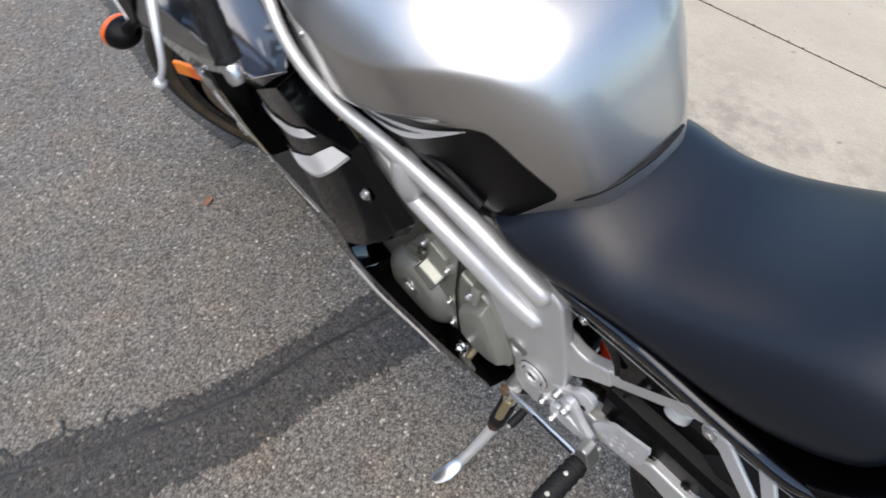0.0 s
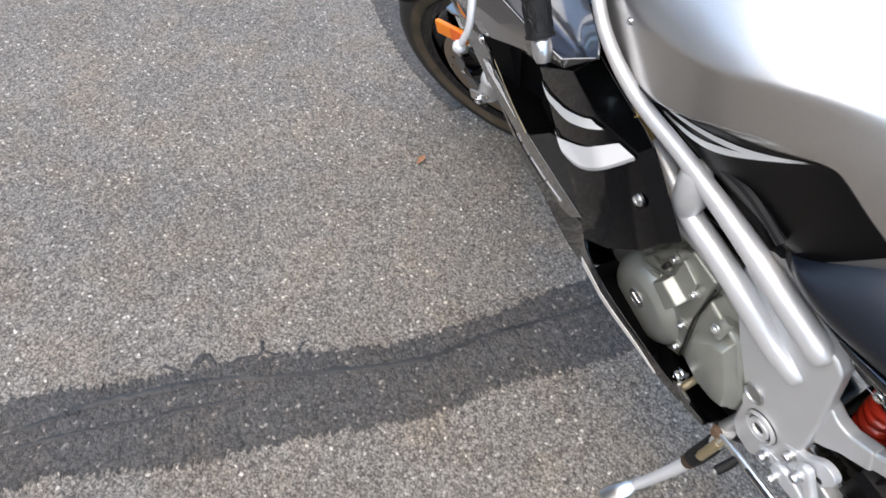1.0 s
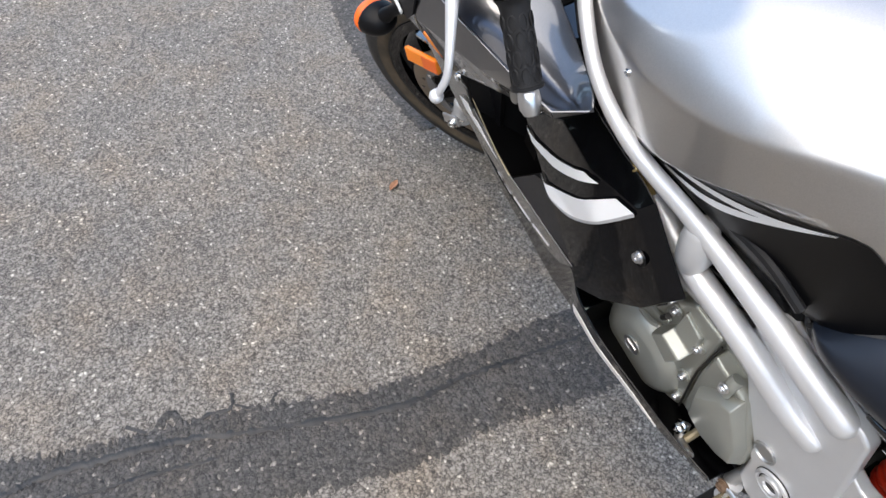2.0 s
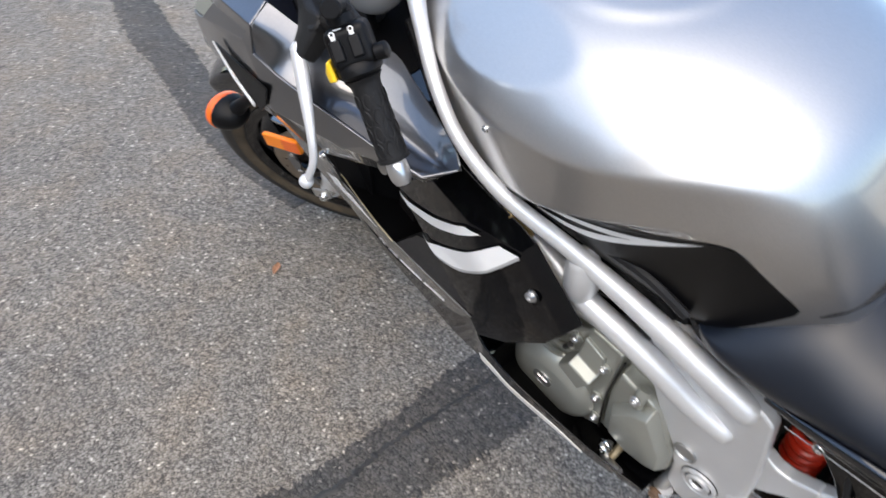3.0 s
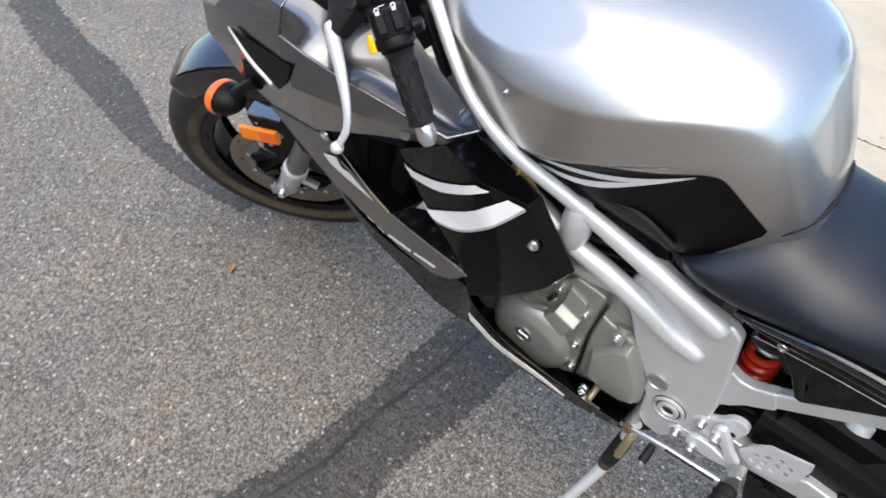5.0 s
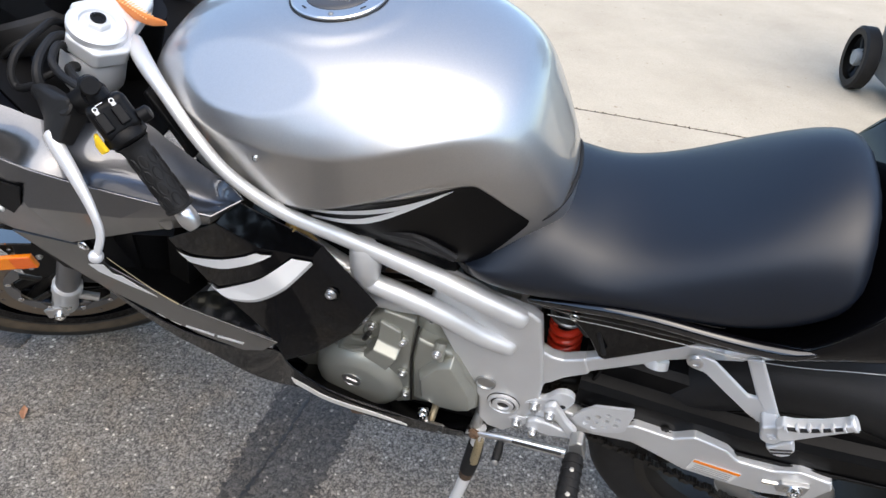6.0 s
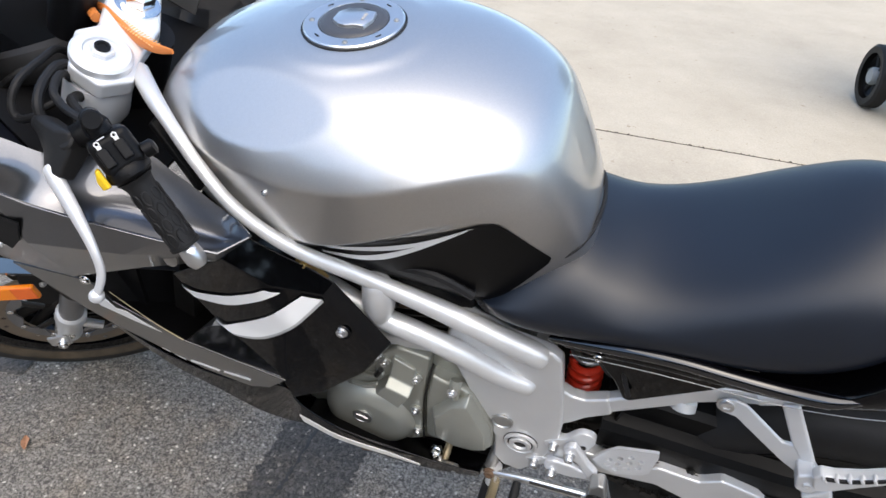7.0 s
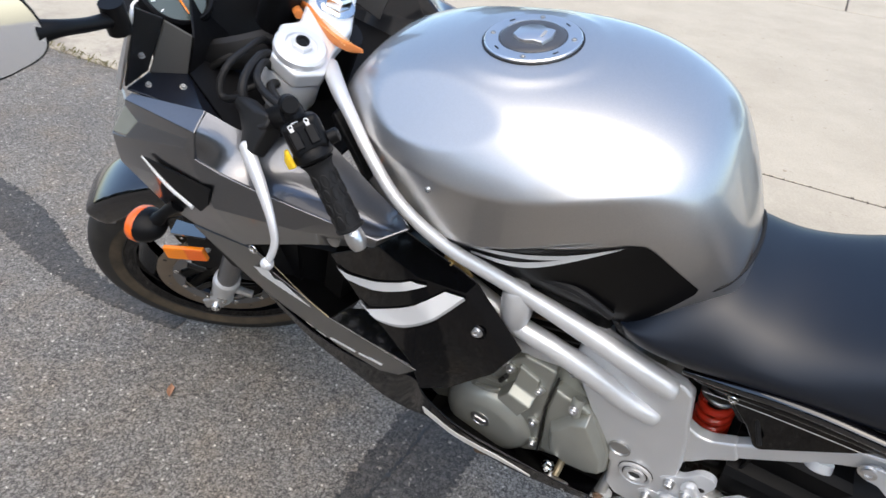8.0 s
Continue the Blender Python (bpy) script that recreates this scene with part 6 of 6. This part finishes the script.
    lever = part("clutch_lever", tube([(0.385, -0.240, 0.962), (0.395, -0.247, 0.953), (0.420, -0.265, 0.934), (0.441, -0.282, 0.907), (0.447, -0.292, 0.881), (0.438, -0.302, 0.854)], [0.0095, 0.0102, 0.0085, 0.0062, 0.0054, 0.0050], 14, flat=0.75, dome=True), CLAMP, bike, "bright aluminium clutch lever")
    part("lever_ball", lathe([(0.001, -0.008), (0.0045, -0.0068), (0.0072, -0.0036), (0.0082, 0), (0.0072, 0.0036), (0.0045, 0.0068), (0.0, 0.008)], ball, (0, 0, 1), 18), CLAMP, lever, "lever ball end", sharp=80)
    # cables
    for k, pts in enumerate(([(0.345, -0.190, 0.985), (0.310, -0.187, 0.972), (0.301, -0.180, 0.985), (0.302, -0.160, 1.001), (0.300, -0.120, 1.002), (0.290, -0.08, 0.990), (0.27, -0.03, 0.93)],
                             [(0.372, -0.200, 0.986), (0.352, -0.194, 0.984), (0.345, -0.185, 0.999), (0.335, -0.155, 1.006), (0.326, -0.115, 0.998), (0.30, -0.05, 0.93)],
                             [(0.430, -0.200, 0.992), (0.400, -0.195, 0.998), (0.369, -0.180, 0.997), (0.351, -0.165, 1.003), (0.338, -0.130, 0.995), (0.32, -0.09, 0.90)],
                             [(0.440, -0.195, 0.985), (0.405, -0.185, 0.988), (0.378, -0.172, 0.985), (0.358, -0.155, 0.985), (0.342, -0.125, 0.960), (0.32, -0.10, 0.88)],
                             [(0.19, -0.12, 0.93), (0.24, -0.10, 0.965), (0.29, -0.02, 0.975), (0.30, 0.06, 0.95)],
                             [(0.20, -0.06, 0.93), (0.24, -0.04, 0.96), (0.28, 0.02, 0.95), (0.29, 0.08, 0.93)],
                             [(0.22, -0.13, 0.90), (0.27, -0.11, 0.93), (0.30, -0.06, 0.93), (0.31, 0.0, 0.90)])):
        part("control_cable", tube(pts, 0.0045 + 0.001 * (k % 2), 10, steps=8), RUBBER, bike, "black control cable")
    part("head_tube", tube([(0.345, 0, 0.975), (0.29, 0, 0.86)], 0.034, 20), PLASTIC, bike, "dark steering head")
    part("cockpit_floor", facets([(0.14, -0.19, 0.90), (0.40, -0.16, 0.86), (0.42, 0.16, 0.86), (0.14, 0.19, 0.90)], [(0, 1, 2, 3)]), PLASTIC, bike, "dark cockpit floor", solid=0.004)
    part("loom_cover", tube([(0.20, -0.10, 0.955), (0.26, -0.07, 0.965), (0.29, 0.03, 0.955)], [0.022, 0.024, 0.02], 10, flat=0.6), RUBBER, bike, "black wiring loom cover")
    part("tank_hinge_cover", prism([(0.418, 0.945), (0.428, 0.952), (0.470, 0.905), (0.482, 0.880), (0.470, 0.880), (0.450, 0.905)], -0.128, -0.108, shift=-0.4), PLASTIC, bike, "black cover beside the tank front", bev=0.003)
    # mirror on its stalk
    mir = part("mirror", tube([(0.256, -0.244, 1.088), (0.262, -0.268, 1.098), (0.270, -0.295, 1.108), (0.275, -0.325, 1.120), (0.268, -0.345, 1.124)], [0.010, 0.008, 0.0075, 0.0085, 0.013], 12), PLASTIC, bike, "black mirror on a curved stalk")
    part("mirror_hinge", tube([(0.258, -0.252, 1.078), (0.262, -0.254, 1.112)], 0.013, 14), PLASTIC, mir, "mirror hinge")
    nn = Vector((0.93, -0.22, 0.20)).normalized()
    rim = spline([(0.277, -0.341, 1.118), (0.277, -0.351, 1.106), (0.273, -0.373, 1.102), (0.266, -0.400, 1.102), (0.254, -0.437, 1.119), (0.245, -0.446, 1.153), (0.245, -0.417, 1.185), (0.255, -0.376, 1.182), (0.265, -0.349, 1.165), (0.272, -0.340, 1.142)], 4, closed=True)
    mid = sum(rim, Vector()) / len(rim)
    shell = [[p + nn * 0.003 for p in rim], [mid + (p - mid) * 1.05 - nn * 0.004 for p in rim], [mid + (p - mid) * 0.98 - nn * 0.022 for p in rim], [mid + (p - mid) * 0.6 - nn * 0.036 for p in rim]]
    part("mirror_shell", loft(shell), PLASTIC, mir, "black mirror housing", sharp=60)
    glass = [[mid + (p - mid) * 0.95 + nn * 0.0035 for p in rim], [mid + (p - mid) * 0.95 + nn * 0.0045 for p in rim]]
    part("mirror_glass", loft(glass), plain("mirror_silver", (0.9, 0.9, 0.9), 0.03, 1.0, relief=0, grain=0.01), mir, "silvered mirror glass")


cockpit()


def tank_decals():
    """Black decal with white swooshes, laid 1 mm proud of the tank flank."""
    on = skin(tank_ob)
    band(on, "side_decal", [(0.56, 0.852), (0.66, 0.856), (0.74, 0.880), (0.790, 0.902), (0.812, 0.909), (0.832, 0.900), (0.882, 0.836)],
         [(0.56, 0.812), (0.66, 0.785), (0.72, 0.756), (0.775, 0.740), (0.795, 0.742), (0.815, 0.752), (0.880, 0.827)], 0.0008, DECAL_BLACK, tank_ob, "black tank side decal", cols=14)
    band(on, "swoosh", [(0.58, 0.838), (0.66, 0.842), (0.73, 0.864), (0.801, 0.905)], [(0.58, 0.832), (0.66, 0.833), (0.73, 0.855), (0.800, 0.904)], 0.0016, WHITE, tank_ob, "white swoosh on the tank")
    band(on, "swoosh", [(0.62, 0.820), (0.67, 0.824), (0.72, 0.848), (0.800, 0.903)], [(0.62, 0.814), (0.67, 0.814), (0.715, 0.834), (0.799, 0.902)], 0.0016, WHITE, tank_ob, "white swoosh on the tank")


tank_decals()


# ---- things beside the motorcycle ----
def key_strap():
    ob = empty("key_strap", "orange braided leather key strap hanging from the ignition", "key strap")
    ob.matrix_basis = bike.matrix_basis.copy()
    up = FORK.to_3x3() @ Vector((0, 0, 1))
    line = [Vector(p) + up * h for p, h in (((0.292, -0.018, 1.000), 0.018), ((0.312, -0.022, 1.002), 0.014), ((0.340, -0.034, 0.999), 0.008), ((0.370, -0.048, 0.996), 0.004), ((0.402, -0.061, 0.997), 0.004), ((0.434, -0.070, 1.004), 0.002))]
    part("strap", tube(line, [0.004, 0.0065, 0.0075, 0.008, 0.0072, 0.003], 10, flat=0.45), LEATHER, ob, "orange braided leather")
    part("loop_wrap", tube([line[0] + Vector((0.004, -0.012, 0)), line[0] + Vector((0.020, -0.024, -0.002))], [0.006, 0.006], 10), LEATHER, ob)
    part("key", tube([line[0] + Vector((-0.012, 0.010, -0.020)), line[0] + Vector((-0.006, 0.006, 0.004))], [0.005, 0.009], 8, flat=0.3), CHROME, ob, "bright key")
    part("key_ring", tube([line[0] + Vector((-0.006 + 0.010 * math.cos(a), 0.002, 0.002 + 0.010 * math.sin(a))) for a in (2 * math.pi * i / 14 for i in range(15))], 0.0014, 6, steps=1), CHROME, ob, "bright key ring")
    part("clasp", tube([line[0] + Vector((-0.012, -0.010, 0.002)), line[0] + Vector((0.003, -0.014, 0.0))], [0.0045, 0.003], 8), CHROME, ob, "bright clasp")
    thread = plain("pale_thread", (0.75, 0.45, 0.2), 0.7)
    for i in range(14):
        q = line[2].lerp(line[4], i / 13) + up * 0.0036
        part("stitch", tube([q + Vector((-0.001, -0.0045, 0)), q + Vector((0.004, 0.0045, 0))], 0.0009, 5), thread, ob)
    return ob


key_strap()


def dry_leaf():
    bm = bmesh.new()
    rows = []
    for i in range(7):
        t = i / 6
        w = 0.009 * math.sin(math.pi * min(1, t * 0.9 + 0.08))
        rows.append([(-0.02 + 0.04 * t, -w, 0.007 + 0.004 * math.sin(5 * t)), (-0.02 + 0.04 * t, 0, 0.003), (-0.02 + 0.04 * t, w, 0.006)])
    ob = part("dry_leaf", grid(rows), LEAF, solid=0.0006)
    ob.matrix_basis = pose(-0.142, -0.214, 0, 0, 0, 128)
    return tagged(ob, "small curled brown leaf lying on the asphalt", "leaf")


dry_leaf()


def wheelie_bin():
    ob = empty("waste_bin", "grey wheeled waste bin standing on the concrete", "waste bin")
    ob.matrix_basis = pose(2.42, 2.70, 0.012, 0, 0, 6)
    rings = []
    for z, w, d in ((0.06, 0.40, 0.42), (0.10, 0.44, 0.46), (0.50, 0.50, 0.56), (0.95, 0.56, 0.66), (0.98, 0.60, 0.70), (1.02, 0.60, 0.70)):
        rings.append([(x * w / 2, y * d / 2, z) for x, y in ((-1, -0.85), (-0.88, -1), (0.88, -1), (1, -0.85), (1, 0.85), (0.88, 1), (-0.88, 1), (-1, 0.85))])
    part("body", loft(rings), BIN_GREY, ob, "grey plastic bin body", bev=0.01)
    part("lid", loft([[(x * 0.31, y * 0.37, z) for x, y in ((-1, -1), (1, -1), (1, 1), (-1, 1))] for z in (1.02, 1.06)]), BIN_GREY, ob, "grey bin lid", bev=0.015)
    part("axle", tube([(-0.33, 0.16, 0.150), (0.33, 0.16, 0.150)], 0.014, 10), DARK_STEEL, ob, "dark wheel axle")
    for s in (-1, 1):
        c = (s * 0.31, 0.16, 0.150)
        wh = part("wheel", lathe([(0.108, -0.034), (0.138, -0.036), (0.150, -0.026), (0.150, 0.026), (0.138, 0.036), (0.108, 0.034), (0.100, 0.012), (0.100, -0.012)], c, (1, 0, 0), 40, cap=False), RUBBER, ob, "dark ribbed bin wheel")
        part("hub", lathe([(0.0, -0.032), (0.036, -0.032), (0.042, -0.022), (0.042, 0.026), (0, 0.026)], c, (1, 0, 0), 20), BIN_GREY, wh)
        for i in range(6):
            a = 2 * math.pi * i / 6
            d = Vector((0, math.cos(a), math.sin(a)))
            part("wheel_spoke", tube([Vector(c) + d * 0.035, Vector(c) + d * 0.106], 0.011, 6), RUBBER, wh)
    return ob


wheelie_bin()


# ---- trees round the place, out of view, mirrored in the paint ----
def leaf_mesh(name, clumps, per, size, seed):
    rnd = random.Random(seed)
    verts, faces = [], []
    for cx, cy, cz, r in clumps:
        for _ in range(per):
            d = Vector((rnd.gauss(0, 1), rnd.gauss(0, 1), rnd.gauss(0, 1))).normalized() * r * rnd.uniform(0.3, 1.0) ** 0.5
            o = Vector((cx, cy, cz)) + d
            a = Vector((rnd.gauss(0, 1), rnd.gauss(0, 1), rnd.gauss(0, 1))).normalized()
            b = a.orthogonal().normalized() * size * rnd.uniform(0.35, 0.7)
            a *= size * rnd.uniform(0.7, 1.3)
            k = len(verts)
            verts += [o - a, o + b, o + a, o - b]
            faces.append((k, k + 1, k + 2, k + 3))
    me = bpy.data.meshes.new(name)
    me.from_pydata(verts, [], faces)
    me.materials.append(FOLIAGE)
    return me


def tree():
    ob = empty("tree", "leafy green tree beyond the concrete driveway", "tree")
    rnd = random.Random(21)
    part("trunk", tube([(0, 0, -0.1), (0.05, 0.03, 1.2), (-0.05, 0.1, 2.6), (0.1, 0.0, 4.6)], [0.24, 0.18, 0.13, 0.05], 12), BARK, ob, "brown tapered trunk")
    clumps = []
    for i in range(11):
        a, h = 2.4 * i, 2.0 + 0.28 * i
        reach = 2.3 - 0.13 * i
        tip = Vector((math.cos(a) * reach, math.sin(a) * reach, h + 1.5 + rnd.uniform(-0.3, 0.5)))
        part("limb", tube([(0, 0.05, h), Vector((0, 0.05, h)).lerp(tip, 0.5) + Vector((0, 0, 0.15)), tip], [0.06, 0.04, 0.015], 6), BARK, ob)
        for q in (0.55, 0.8, 1.05):
            p = Vector((0, 0, h)).lerp(tip, q)
            clumps.append((p.x + rnd.uniform(-0.3, 0.3), p.y + rnd.uniform(-0.3, 0.3), p.z + rnd.uniform(-0.2, 0.4), rnd.uniform(0.45, 0.85)))
    clumps += [(rnd.uniform(-0.5, 0.5), rnd.uniform(-0.5, 0.5), 5.3 + 0.5 * i, 0.8 - 0.12 * i) for i in range(4)]
    crown = new("crown", leaf_mesh("crown", clumps, 170, 0.12, 8))
    crown.parent = ob
    crown["label"] = "uneven crown of small green leaves"
    return ob


first_tree = tree()
first_tree.matrix_basis = pose(7.5, 13.6, 0, 0, 0, 20)
copy_thing(first_tree, pose(-6.0, 14.5, 0, 0, 0, 140))


# Unseen trees behind the camera, added to darken the low sky mirrored in flanks.
def unseen_woods():
    rnd = random.Random(33)
    clumps = []
    for i in range(110):
        x = -42 + 84 * i / 109 + rnd.uniform(-0.4, 0.4)
        top = 4.6 + 1.0 * math.sin(x * 0.35) + 0.8 * math.sin(x * 1.1 + 1) + rnd.uniform(-0.6, 0.6)
        z = 0.7
        while z < top:
            clumps.append((x + rnd.uniform(-0.5, 0.5), -13.5 + rnd.uniform(-1.2, 1.2), z, rnd.uniform(0.9, 1.3)))
            z += 1.0
    ob = new("unseen_woods", leaf_mesh("unseen_woods", clumps, 90, 0.24, 14))
    return tagged(ob, "added row of dark green trees out of view, darkening the reflections", "trees", kind="stuff")


unseen_woods()


# ---- concrete pavement: slabs with recessed joints ----
def pavement():
    base = tagged(part("pavement", grid([[(-40, 1.125, 0.0065), (40, 1.125, 0.0065)], [(-40, 11.9, 0.0065), (40, 11.9, 0.0065)]]), JOINT_DIRT), "pale concrete driveway pavement with narrow joints", "pavement", kind="structure")
    rnd = random.Random(5)
    for y0, y1 in ((1.12, 1.958), (1.967, 5.57), (5.582, 11.9)):
        for k in range(-8, 8):
            first, long = (1.06, 3.05) if y0 > 5 else ((3.1, 4.5) if y0 > 1.5 else (2.9, 3.6))
            x0, x1 = first + long * k + 0.006, first + long * (k + 1) - 0.006
            z = 0.010 + rnd.uniform(-0.001, 0.001)
            bm = bmesh.new()
            lo = [(x0, y0), (x1, y0), (x1, y1), (x0, y1)]
            ins = [(x0 + 0.006, y0 + 0.006), (x1 - 0.006, y0 + 0.006), (x1 - 0.006, y1 - 0.006), (x0 + 0.006, y1 - 0.006)]
            rings = [[(x, y, -0.02) for x, y in lo], [(x, y, z - 0.005) for x, y in lo], [(x, y, z) for x, y in ins]]
            part("slab", loft(rings), CONCRETE, base, sharp=20)
    return base


pavement()


def pavement_grit():
    """Crumbs of soil in the slab joint and short weeds along the edge of the concrete."""
    rnd = random.Random(77)
    verts, faces = [], []
    for _ in range(340):
        x, y, r = rnd.uniform(-0.6, 2.6), 1.962 + rnd.gauss(0, 0.006), rnd.uniform(0.0015, 0.0055)
        k = len(verts)
        verts += [(x - r, y, 0.008), (x, y - r * 0.8, 0.008), (x + r, y, 0.008), (x, y + r * 0.8, 0.008), (x + r * 0.2, y, 0.009 + r * 0.9)]
        faces += [(k, k + 1, k + 4), (k + 1, k + 2, k + 4), (k + 2, k + 3, k + 4), (k + 3, k, k + 4)]
    me = bpy.data.meshes.new("joint_grit")
    me.from_pydata(verts, [], faces)
    me.materials.append(JOINT_DIRT)
    tagged(new("joint_grit", me), "brown crumbs of soil lying along the concrete joint", "soil", kind="stuff")
    verts, faces = [], []
    for cx, cy, n, s in ((-2.20, 1.13, 60, 0.10), (-1.98, 1.12, 40, 0.09), (-2.42, 1.13, 30, 0.08), (-1.70, 1.115, 16, 0.06)):
        for _ in range(n):
            x, y, h, a = cx + rnd.gauss(0, s), cy + rnd.gauss(0, 0.014), rnd.uniform(0.012, 0.035), rnd.uniform(0, 6.28)
            dx, dy = math.cos(a), math.sin(a)
            k = len(verts)
            verts += [(x - dy * 0.0018, y + dx * 0.0018, 0.004), (x + dy * 0.0018, y - dx * 0.0018, 0.004), (x + dx * h * 0.5, y + dy * h * 0.5, h * 0.8), (x + dx * h, y + dy * h, h)]
            faces += [(k, k + 1, k + 2), (k + 1, k + 3, k + 2)]
    me = bpy.data.meshes.new("weeds")
    me.from_pydata(verts, [], faces)
    me.materials.append(plain("dry_olive_grass", (0.17, 0.15, 0.06), rough=0.8, grain=0.4, scale=80, relief=0))
    tagged(new("weeds", me), "sparse dry weeds along the edge of the concrete", "weeds", kind="stuff")


pavement_grit()
